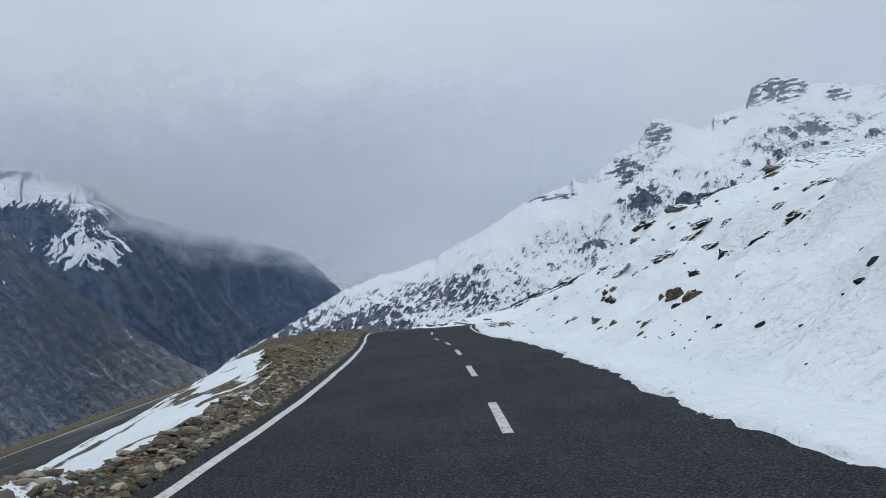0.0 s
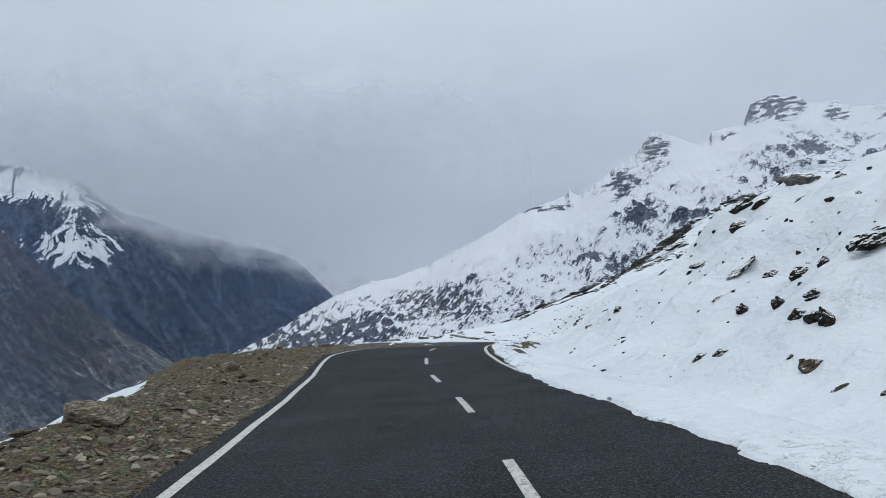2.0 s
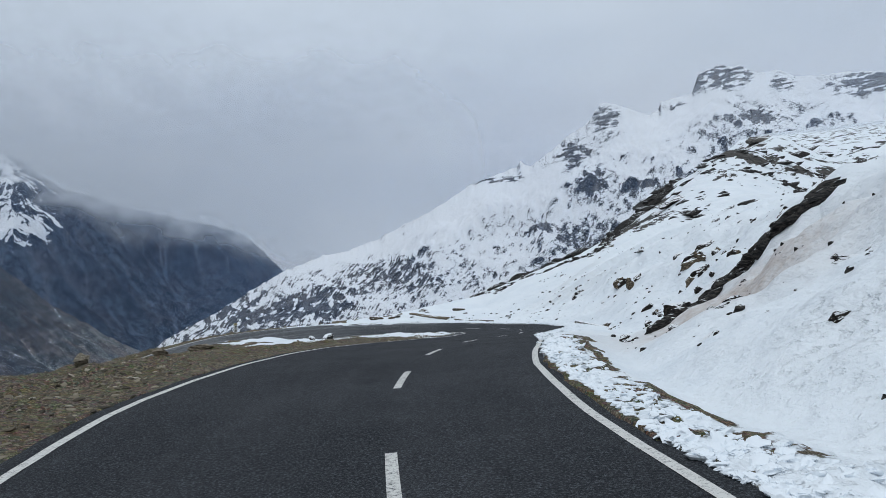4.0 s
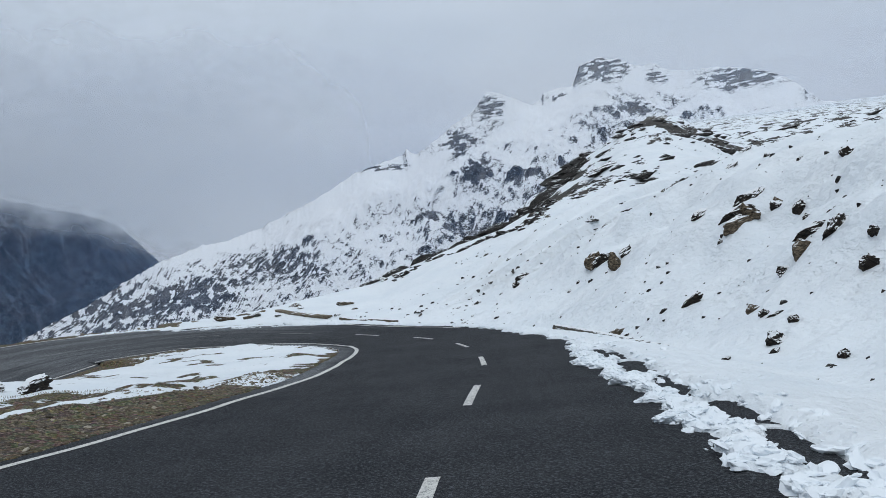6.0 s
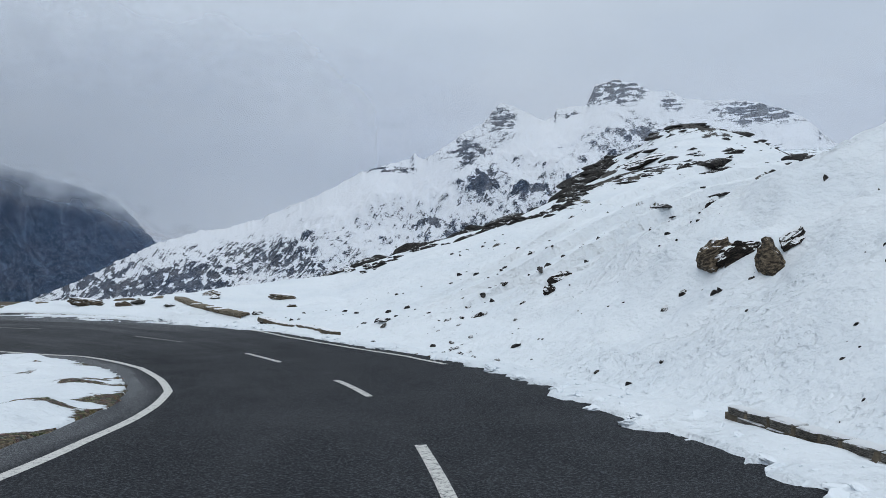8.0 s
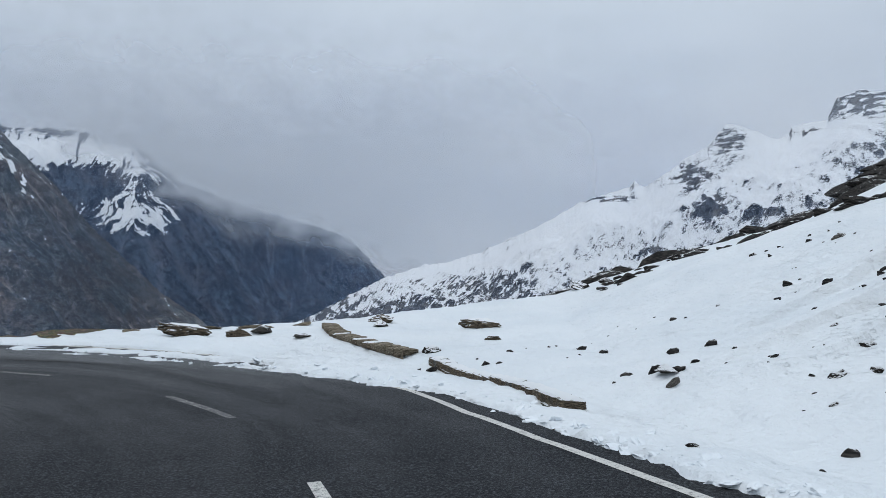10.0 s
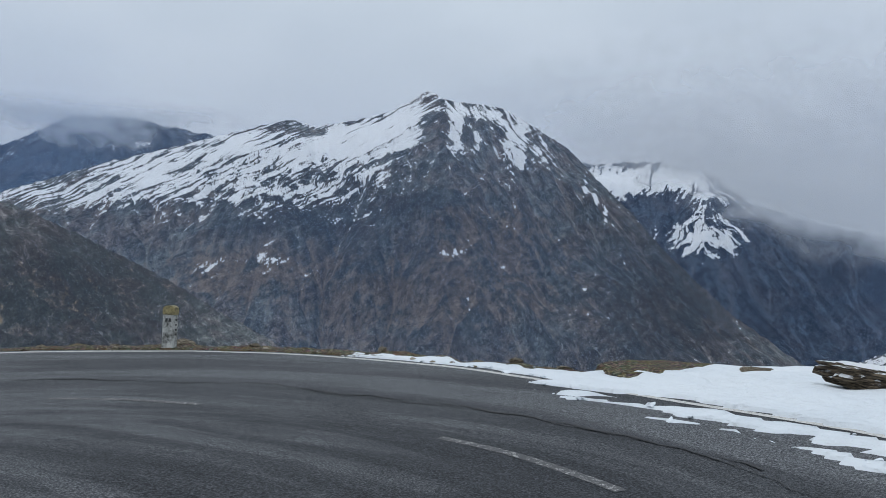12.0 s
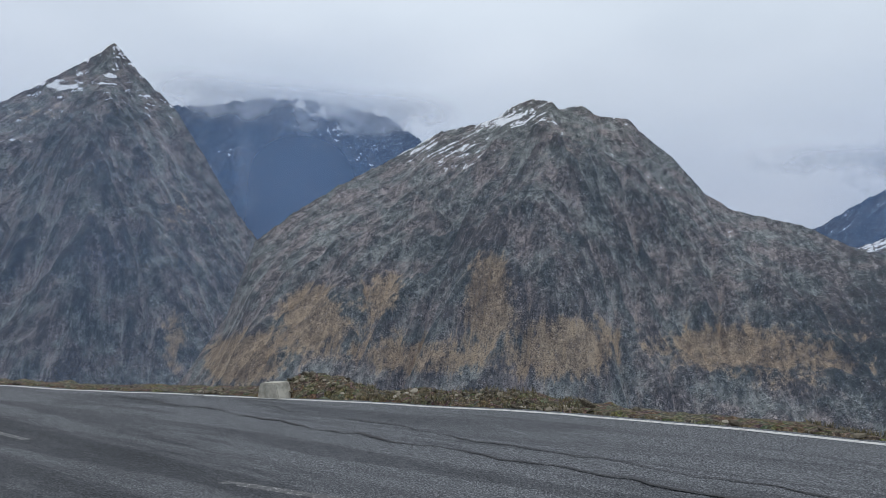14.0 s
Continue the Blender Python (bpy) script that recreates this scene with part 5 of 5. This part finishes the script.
def ledges(label, rows, mat, flat, seed, lean=-13):
    """Long low outcrops lying across the slope."""
    rnd = random.Random(seed)
    rows = np.array(rows)
    z = ground_height(rows[:, 0], rows[:, 1])[0]
    places = []
    for (x, y, w), h in zip(rows, z):
        sz = 0.5 * w * flat * rnd.uniform(0.6, 1.3)
        places.append((rnd.choice(LEDGE_FORMS), pose(x, y, h + 0.1 * sz, rnd.uniform(-9, 9), lean + rnd.uniform(-9, 9), rnd.uniform(-25, 25)) @ Matrix.Diagonal((0.62 * w, 0.34 * w, 1.15 * sz, 1))))
    return joined("rock_ledges", label, "rocks", places, mat)


def near_crest(x, y):
    return crest(x, y) & (y < 215)


def lip(x, y):
    s, r, off = nearest(x, y, 0, LS[-1])
    e = beyond_rim(x + 1.6, y - 1.3)
    return (off > 9) & (e > 0) & (e < 2.6)


def earth_bank():
    """Dark raw earth showing where the snow slope is cut away."""
    rnd = random.Random(51)
    path = np.array([(8.3, 68.8), (9.2, 69.2), (10.4, 70.2), (11.8, 70.7), (13.1, 70.6), (13.9, 69.6), (14.6, 69.0), (15.6, 69.2)])
    run = np.r_[0, np.cumsum(np.linalg.norm(np.diff(path, axis=0), axis=1))]
    places = []
    for k in range(210):
        u = rnd.uniform(0, run[-1])
        x, y = np.interp(u, run, path[:, 0]) + rnd.uniform(-0.25, 0.25), np.interp(u, run, path[:, 1]) + rnd.uniform(-0.3, 0.2)
        z = float(ground_height(np.array([x]), np.array([y]))[0][0])
        w = rnd.uniform(0.3, 0.75) * (1 + 0.5 * u / run[-1])
        places.append((rnd.choice(LEDGE_FORMS), pose(x, y, z + rnd.uniform(-0.05, 0.12), rnd.uniform(-25, 10), -26 + rnd.uniform(-15, 15), rnd.uniform(-30, 30)) @ Matrix.Diagonal((0.75 * w, 0.45 * w, 0.36 * w, 1))))
    return joined("earth_bank", "dark raw earth bank cut into the snow slope", "bank", places, BARE_DARK)


earth_bank()
BROW = np.array([(11, 133.5), (13.5, 137), (16, 138.2), (18.2, 135.2), (19.6, 132), (21.5, 129.5), (24, 132), (28, 139)], float)


def shoulder(x, y):
    q = within_rim(x, y)
    s, r, off = nearest(x, y, 0, LS[-1])
    return (q > 1) & (q < 34) & (off > 14) & (y > 112) & (fbm(x * 0.05 + y * 0.02, y * 0.09, 3, seed=79) > 0.02)


def speckled(x, y):
    s, r, off = nearest(x, y, 0, LS[-1])
    d = off - along(RIGHT, s)
    return (d > 2.2) & (d < 24) & (s > 42) & (s < 156) & (fbm(x * 0.22, y * 0.22, 3, seed=80) > 0.0)


ledges("small dark stones showing through the snow slope", scatter(1150, speckled, 4, 32, 4, 130, (0.05, 0.32), 21), BARE_DARK, 0.9, 30, -35)


def brow(x, y):
    d = np.full(x.shape, 1e9)
    for p, q in zip(BROW[:-1], BROW[1:]):
        t = np.clip(((x - p[0]) * (q - p)[0] + (y - p[1]) * (q - p)[1]) / ((q - p) @ (q - p)), 0, 1)
        d = np.minimum(d, np.hypot(x - p[0] - t * (q - p)[0], y - p[1] - t * (q - p)[1]))
    return d < 0.8


ledges("dark flat stones along the brow of the snow slope", scatter(120, brow, 9, 30, 128, 141, (0.35, 1.5), 19), BARE_DARK, 0.42, 28)
ledges("dark rock band along the rim of the snow slope", scatter(340, lip, 10, 72, 130, 225, (1.0, 5.0), 9), BARE_DARK, 0.46, 25)
ledges("dark rock ledges below the rim of the snow slope", scatter(420, near_crest, 12, 75, 134, 215, (0.6, 4.4), 6), BARE_DARK, 0.32, 22)
ledges("dark rock ledges along the snowy ridge", scatter(420, crest, 60, 220, 200, 470, (1.8, 11.0), 16), BARE_DARK, 0.26, 26)
ledges("dark rock ledges on the shoulder above the bend", scatter(560, shoulder, 22, 95, 112, 240, (0.35, 3.2), 20), BARE_DARK, 0.30, 29)
ledges("grey slabs along the snowy ridge", scatter(45, crest, 30, 190, 150, 400, (1.5, 6.0), 7), GREY_ROCK, 0.42, 23)
ledges("dark rocks showing through the upper snow slope", scatter(230, upland, 24, 90, 20, 200, (0.4, 3.0), 8), BARE_DARK, 0.28, 24)
ledges("dark outcrops on the upper snowfields", scatter(330, upland, 70, 330, 120, 460, (1.5, 11.0), 18), BARE_DARK, 0.20, 27)


# ---------------------------------------------------------------- stone walls by the road
def wall_core_material():
    m, n, l, b = material("old_mortar")
    p = where(n)
    c = ramp(n, l, tex(n, l, "ShaderNodeTexNoise", 6, 6, 0.7, p).outputs["Fac"], [(0.35, (0.05, 0.042, 0.03)), (0.65, (0.17, 0.14, 0.10))])
    l.new(c, b.inputs["Base Color"])
    b.inputs["Roughness"].default_value = 0.95
    bump(n, l, tex(n, l, "ShaderNodeTexNoise", 25, 5, 0.7, p).outputs["Fac"], 0.8, 0.03, b)
    return m


MORTAR = wall_core_material()


def brick_mesh(seed, mat):
    rnd = random.Random(seed)
    bm = bmesh.new()
    bmesh.ops.create_cube(bm, size=1.0)
    bmesh.ops.bevel(bm, geom=list(bm.edges), offset=0.12, segments=1, affect="EDGES")
    for v in bm.verts:
        v.co += Vector((rnd.uniform(-1, 1), rnd.uniform(-1, 1), rnd.uniform(-1, 1))) * 0.05
    me = bpy.data.meshes.new("stone")
    bm.to_mesh(me)
    bm.free()
    me.materials.append(mat)
    return me


WALL_STONES = [brick_mesh(k, TAN_ROCK) for k in range(5)] + [brick_mesh(9, GREY_ROCK)]
KERB_STONES = [brick_mesh(40 + k, BARE_ROCK) for k in range(3)] + [brick_mesh(44, TAN_ROCK)]
DRAIN_STONES = [brick_mesh(20 + k, GREY_ROCK) for k in range(4)]


def stone_wall(name, label, path, height, thick, shapes, courses, seed, group="roadside walls", sunk=0.0):
    rnd = random.Random(seed)
    p = np.array(path, float)
    s = np.r_[0, np.cumsum(np.linalg.norm(np.diff(p, axis=0), axis=1))]
    top = new(name)
    tagged(top, label, "wall", group)
    u = np.linspace(0, s[-1], max(3, int(s[-1] / 0.5)))
    x, y = np.interp(u, s, p[:, 0]), np.interp(u, s, p[:, 1])
    z = ground_height(x, y)[0]
    z = np.convolve(np.pad(z, 2, "edge"), np.ones(5) / 5, "valid")
    z = z - sunk
    top.location = (x[0], y[0], z[0])
    dx, dy = np.gradient(x), np.gradient(y)
    ln = np.hypot(dx, dy)
    nx, ny = -dy / ln, dx / ln
    fade = np.minimum(1, np.minimum(u, s[-1] - u) / 1.2 + 0.72)
    h = height * fade
    ring = []
    for side, lift in ((-0.44, -0.4), (-0.44, 0.9), (0.44, 0.9), (0.44, -0.4)):
        ring.append(np.stack([x + nx * thick * side - x[0], y + ny * thick * side - y[0], z + (h * lift if lift > 0 else lift) - z[0]], -1))
    core = new("core", mesh_grid("core", np.stack(ring, 1), MORTAR, smooth_shade=False))
    core.parent = top
    ch = height / courses
    for c in range(courses):
        a = rnd.uniform(0, 0.2)
        while a < s[-1] - 0.15:
            w = rnd.uniform(0.26, 0.5)
            m = a + w / 2
            k = np.interp(m, u, np.arange(len(u)))
            i = int(k)
            hh = np.interp(m, u, h)
            if (c + 0.6) * ch <= hh + 0.02:
                ob = new("stone", rnd.choice(shapes))
                ob.parent = top
                ang = math.degrees(math.atan2(dy[i], dx[i]))
                ob.matrix_basis = pose(np.interp(m, u, x) - x[0], np.interp(m, u, y) - y[0], np.interp(m, u, z) - z[0] + (c + 0.5) * ch, rnd.uniform(-3, 3), rnd.uniform(-3, 3), ang + rnd.uniform(-3, 3)) @ Matrix.Diagonal((w * 0.97, thick * rnd.uniform(0.95, 1.12), ch * rnd.uniform(0.92, 1.04), 1))
            a += w
    return top


stone_wall("stone_wall", "low brown masonry roadside wall topped with snow", [(4.85, 118.95), (5.6, 117.0), (6.6, 114.0), (7.2, 112.0), (7.45, 110.9)], 0.30, 0.4, WALL_STONES, 2, 1, sunk=0.12)
stone_wall("stone_wall", "low grey stone drain wall under the snow slope", [(10.9, 92.4), (11.25, 90.0), (11.6, 87.6), (12.05, 86.1)], 0.22, 0.26, DRAIN_STONES, 2, 2, sunk=0.05)
stone_wall("stone_kerb", "low kerb of flat tan stones half under snow", [(4.15, 119.75), (2.95, 121.15), (1.75, 122.7), (1.2, 124.2), (0.6, 126.3)], 0.17, 0.55, KERB_STONES, 1, 3, sunk=0.02)
place_rocks([(4.6, 119.9, 0.5)], "dark", "row of flat kerb stones", "beside the low roadside wall", 0.6, 0.2, 17, 1.3)


# ---------------------------------------------------------------- the milestone
def plain(name, dark, light, scale, rough=0.8, depth=0.01):
    m, n, l, b = material(name)
    tc = n.new("ShaderNodeTexCoord").outputs["Object"]
    t = tex(n, l, "ShaderNodeTexNoise", scale, 6, 0.68, tc)
    l.new(ramp(n, l, t.outputs["Fac"], [(0.36, dark), (0.6, light)]), b.inputs["Base Color"])
    b.inputs["Roughness"].default_value = rough
    bump(n, l, tex(n, l, "ShaderNodeTexNoise", scale * 5, 4, 0.7, tc).outputs["Fac"], 0.5, depth, b)
    return m


WHITE_STONE = plain("weathered_whitewash", (0.06, 0.062, 0.055), (0.62, 0.62, 0.59), 5.5)
YELLOW_STONE = plain("faded_yellow_paint", (0.12, 0.10, 0.055), (0.42, 0.35, 0.17), 9)
BLACK_PAINT = plain("black_letter_paint", (0.02, 0.02, 0.02), (0.06, 0.06, 0.06), 20)
CONCRETE = plain("pale_concrete", (0.30, 0.28, 0.23), (0.56, 0.52, 0.44), 5)


def slab(w, d, z0, z1, round_top=False, taper=1.0, bevel=0.02):
    bm = bmesh.new()
    if round_top:
        prof = [(-w / 2, z0)] + [(-w / 2 * math.cos(math.pi * k / 10) * 1.0, z1 - w * 0.2 + w * 0.2 * math.sin(math.pi * k / 10)) for k in range(11)] + [(w / 2, z0)]
    else:
        prof = [(-w / 2, z0), (-w / 2 * taper, z1), (w / 2 * taper, z1), (w / 2, z0)]
    front = [bm.verts.new((x, -d / 2, z)) for x, z in prof]
    back = [bm.verts.new((x, d / 2, z)) for x, z in prof]
    bm.faces.new(front)
    bm.faces.new(back[::-1])
    for k in range(len(prof)):
        j = (k + 1) % len(prof)
        bm.faces.new((front[j], front[k], back[k], back[j]))
    bmesh.ops.recalc_face_normals(bm, faces=bm.faces)
    if bevel:
        bmesh.ops.bevel(bm, geom=[e for e in bm.edges], offset=bevel, segments=2, affect="EDGES", clamp_overlap=True)
    return bm


def milestone(x, y, turn):
    top = new("milestone")
    z = float(ground_height(np.array([x]), np.array([y]))[0][0])
    top.matrix_world = pose(x, y, z, 0, 2.0, turn) @ Matrix.Diagonal((0.92, 0.95, 1.14, 1))
    tagged(top, "weathered whitewashed milestone with a faded yellow rounded top", "milestone")
    part("body", slab(0.32, 0.20, -0.25, 0.68, bevel=0.015), WHITE_STONE, top, "chipped whitewashed stone body")
    part("cap", slab(0.335, 0.215, 0.675, 0.86, True, bevel=0.02), YELLOW_STONE, top, "faded yellow rounded top")
    for k, x0 in enumerate((-0.045, 0.045)):
        bar = part("letter_bar", slab(0.06, 0.008, 0, 0.07, bevel=0), BLACK_PAINT, top, "black painted writing")
        bar.location = (x0, -0.104, 0.53)
    for zz in (0.55, 0.45, 0.35, 0.25):
        bar = part("letter_bar", slab(0.07, 0.006, 0, 0.035, bevel=0), BLACK_PAINT, top, "black painted writing")
        bar.matrix_basis = pose(0.163, 0.0, zz, 0, 0, 90)
    return top


milestone(-16.85, 118.55, 32)


def concrete_block(x, y, turn):
    z = float(ground_height(np.array([x]), np.array([y]))[0][0])
    bm = slab(0.62, 0.4, -0.15, 0.24, taper=0.66, bevel=0.02)
    me = bpy.data.meshes.new("concrete_block")
    bm.to_mesh(me)
    bm.free()
    me.materials.append(CONCRETE)
    ob = new("concrete_block", me)
    ob.matrix_world = pose(x, y, z, 4, -5, turn)
    return tagged(ob, "pale broken concrete block at the outer road edge", "block")


concrete_block(-23.4, 105.6, 70)


# ---------------------------------------------------------------- cracks in the asphalt
TAR = plain("dark_crack", (0.02, 0.02, 0.022), (0.045, 0.045, 0.047), 6)
for k, (s0, s1, o0, o1, w) in enumerate(((160, 186, 1.5, 3.2, 0.10), (156, 168, 1.2, 1.9, 0.05), (170, 186, 2.6, 4.2, 0.06), (98, 101.5, 1.6, 2.2, 0.03), (101, 104, 0.9, 1.4, 0.03))):
    s = np.arange(s0, s1, 0.12)
    o = o0 + (o1 - o0) * (s - s0) / (s1 - s0) + 0.18 * fbm(s * 0.6, s * 0 + k * 3.3, 4, 0.6, seed=k)
    ww = 0.3 * w * np.clip(0.4 + 0.9 * fbm(s * 0.8, s * 0 + 7 + k, 3, seed=k + 30) + 0.3, 0.05, 1.3)
    me = mesh_grid("crack", np.stack([road_point(s, o - ww, 0.014), road_point(s, o + ww, 0.014)], 1), TAR)
    ob = new("crack", me)
    ob.parent = road


# ---------------------------------------------------------------- loose stuff: clods, pebbles, dry grass
def lump_shapes(count, seed):
    out = []
    for k in range(count):
        me = rock_mesh("lump", seed + k, MORTAR, 1)
        vs = np.array([v.co[:] for v in me.vertices])
        fs = np.array([p.vertices[:] for p in me.polygons])
        bpy.data.meshes.remove(me)
        out.append((vs, fs))
    return out


LUMPS = lump_shapes(8, 300)


def soft_lumps(count, seed):
    out = []
    for k in range(count):
        bm = bmesh.new()
        bmesh.ops.create_icosphere(bm, subdivisions=2, radius=1.0)
        shift = Vector((seed + 3.7 * k, 1.9 * k, 5.1))
        for v in bm.verts:
            v.co *= 1 + 0.7 * noise.noise(v.co * 1.4 + shift) + 0.5 * noise.noise(v.co * 3.0 + shift) + 0.25 * noise.noise(v.co * 6.0 + shift)
        bm.verts.ensure_lookup_table()
        out.append((np.array([v.co[:] for v in bm.verts]), np.array([[v.index for v in f.verts] for f in bm.faces])))
        bm.free()
    return out


SOFT = soft_lumps(8, 40)


def snow_material():
    m, n, l, b = material("loose_snow")
    p = where(n)
    c, h = snow_nodes(n, l, p)
    l.new(c, b.inputs["Base Color"])
    b.inputs["Roughness"].default_value = 0.6
    bump(n, l, h, 0.6, 0.05, b)
    return m


SNOW = snow_material()


def clods():
    rnd = np.random.default_rng(31)
    s = np.r_[rnd.uniform(38, 168, 3600), rnd.uniform(82, 126, 7500)]
    edge = along(SNOWED, s)
    off = edge + np.abs(rnd.normal(0, 0.5, len(s))) - 0.1
    p = road_point(s, off)
    z = ground_height(p[:, 0], p[:, 1])[0]
    ok = z > p[:, 2] - 0.02
    places = []
    for k in np.where(ok)[0]:
        w = (0.01 + 0.075 * rnd.random() ** 3.5) * (0.45 if s[k] < 82 else 1)
        places.append((SOFT[k % 8], pose(p[k, 0], p[k, 1], z[k] - 0.1 * w, rnd.uniform(-30, 30), rnd.uniform(-30, 30), rnd.uniform(0, 360)) @ Matrix.Diagonal((w * 1.5, w, w * 0.5, 1))))
    return joined("snow_clods", "loose clods of ploughed snow along the road edge", "snow", places, SNOW)


clods()


def pebbles():
    rnd = np.random.default_rng(37)
    s = rnd.uniform(38, 124, 24000)
    wide = along([(0, 1.0), (46, 1.0), (50, 0.8), (55, 0.9), (61, 1.6), (66, 2.4), (72, 3.6), (82, 4.6), (94, 6.5), (104, 6.0), (114, 2.6), (124, 0.9), (400, 0.6)], s)
    off = -along(LEFT, s) - along(KERB, s) - 0.05 - wide * rnd.random(len(s)) * 1.05
    p = road_point(s, off)
    z = ground_height(p[:, 0], p[:, 1])[0]
    places = []
    for k in range(len(s)):
        w = 0.010 + (0.12 if s[k] < 100 else 0.06) * rnd.random() ** 6
        places.append((LUMPS[k % 8], pose(p[k, 0], p[k, 1], z[k] + 0.1 * w, rnd.uniform(-20, 20), rnd.uniform(-20, 20), rnd.uniform(0, 360)) @ Matrix.Diagonal((w * 1.3, w * 0.9, w * 0.42, 1))))
    return joined("gravel_stones", "loose tan stones on the gravel shoulder", "gravel", places, PEBBLE)


def pebble_material():
    m, n, l, b = material("loose_tan_stones")
    g = n.new("ShaderNodeNewGeometry")
    c = ramp(n, l, g.outputs["Random Per Island"], [(0.0, (0.045, 0.037, 0.026)), (0.45, (0.145, 0.12, 0.085)), (0.85, (0.29, 0.25, 0.185)), (1.0, (0.50, 0.45, 0.37))])
    t = tex(n, l, "ShaderNodeTexNoise", 30, 4, 0.7, where(n))
    l.new(mix(n, l, calc(n, l, "MULTIPLY", t.outputs["Fac"], 0.5), c, (0.4, 0.36, 0.3), "MULTIPLY"), b.inputs["Base Color"])
    b.inputs["Roughness"].default_value = 0.9
    return m


PEBBLE = pebble_material()
pebbles()


def rim_stones():
    rnd = np.random.default_rng(41)
    s = np.r_[rnd.uniform(164, 205, 160), rnd.uniform(177, 185, 420)]
    off = along(RIGHT, s) + 0.2 + np.abs(rnd.normal(0, 0.25, len(s))) + 0.6 * rnd.random(len(s)) * (np.abs(s - 181) < 3)
    p = road_point(s, off)
    z = ground_height(p[:, 0], p[:, 1])[0]
    places = []
    for k in range(len(s)):
        w = 0.02 + 0.085 * rnd.random() ** 3
        places.append((LUMPS[k % 8], pose(p[k, 0], p[k, 1], z[k] + 0.1 * w, rnd.uniform(-20, 20), rnd.uniform(-20, 20), rnd.uniform(0, 360)) @ Matrix.Diagonal((w * 1.2, w * 0.9, w * 0.6, 1))))
    return joined("gravel_stones", "loose tan stones along the outer road edge", "gravel", places, PEBBLE)


rim_stones()


def grass_material():
    m, n, l, b = material("dry_grass")
    g = n.new("ShaderNodeNewGeometry")
    l.new(ramp(n, l, g.outputs["Random Per Island"], [(0.0, (0.05, 0.052, 0.025)), (0.4, (0.13, 0.105, 0.055)), (1.0, (0.27, 0.22, 0.12))]), b.inputs["Base Color"])
    b.inputs["Roughness"].default_value = 0.9
    return m


def dry_grass(label, centres, blades, height, seed):
    rnd = np.random.default_rng(seed)
    c = np.array(centres, float)
    which = rnd.integers(0, len(c), blades)
    a, q = rnd.uniform(0, 2 * math.pi, blades), np.sqrt(rnd.random(blades))
    x, y = c[which, 0] + np.cos(a) * q * c[which, 2], c[which, 1] + np.sin(a) * q * c[which, 2]
    z = ground_height(x, y)[0]
    verts, faces = [], []
    for k in range(blades):
        h, t, w = height * rnd.uniform(0.4, 1.2), rnd.uniform(0, 2 * math.pi), 0.006
        lx, ly = rnd.normal(0, 0.35, 2) * h
        dx, dy = math.cos(t) * w, math.sin(t) * w
        i = len(verts)
        verts += [(x[k] - dx, y[k] - dy, z[k] - 0.02), (x[k] + dx, y[k] + dy, z[k] - 0.02), (x[k] + lx * 0.4 + dx * 0.7, y[k] + ly * 0.4 + dy * 0.7, z[k] + h * 0.6), (x[k] + lx, y[k] + ly, z[k] + h)]
        faces += [(i, i + 1, i + 2), (i, i + 2, i + 3)]
    me = bpy.data.meshes.new("dry_grass")
    me.from_pydata(verts, [], faces)
    me.materials.append(GRASS)
    return tagged(new("dry_grass", me), label, "grass", kind="stuff")


GRASS = grass_material()
dry_grass("tufts of dry yellow-green grass along the outer road edge", [(-22.6, 108.4, 0.9), (-22.4, 109.6, 0.9), (-22.9, 107.2, 0.9), (-22.0, 110.8, 0.8), (-20.6, 115.2, 0.6)], 2600, 0.08, 3)
dry_grass("dry brown grass stems at the dirt bank", [(9.2, 69.4, 0.4), (10.3, 70.0, 0.4), (11.6, 70.5, 0.5)], 700, 0.06, 4)
dry_grass("dry brown grass on the gravel shoulder", [(-6.5, 40, 1.6), (-8.2, 52, 2.2), (-8.5, 60, 2.4), (-6.8, 70, 2.0), (-5.8, 30, 1.2), (-4.9, 18, 0.8), (-4.5, 82, 1.6)], 5200, 0.05, 5)
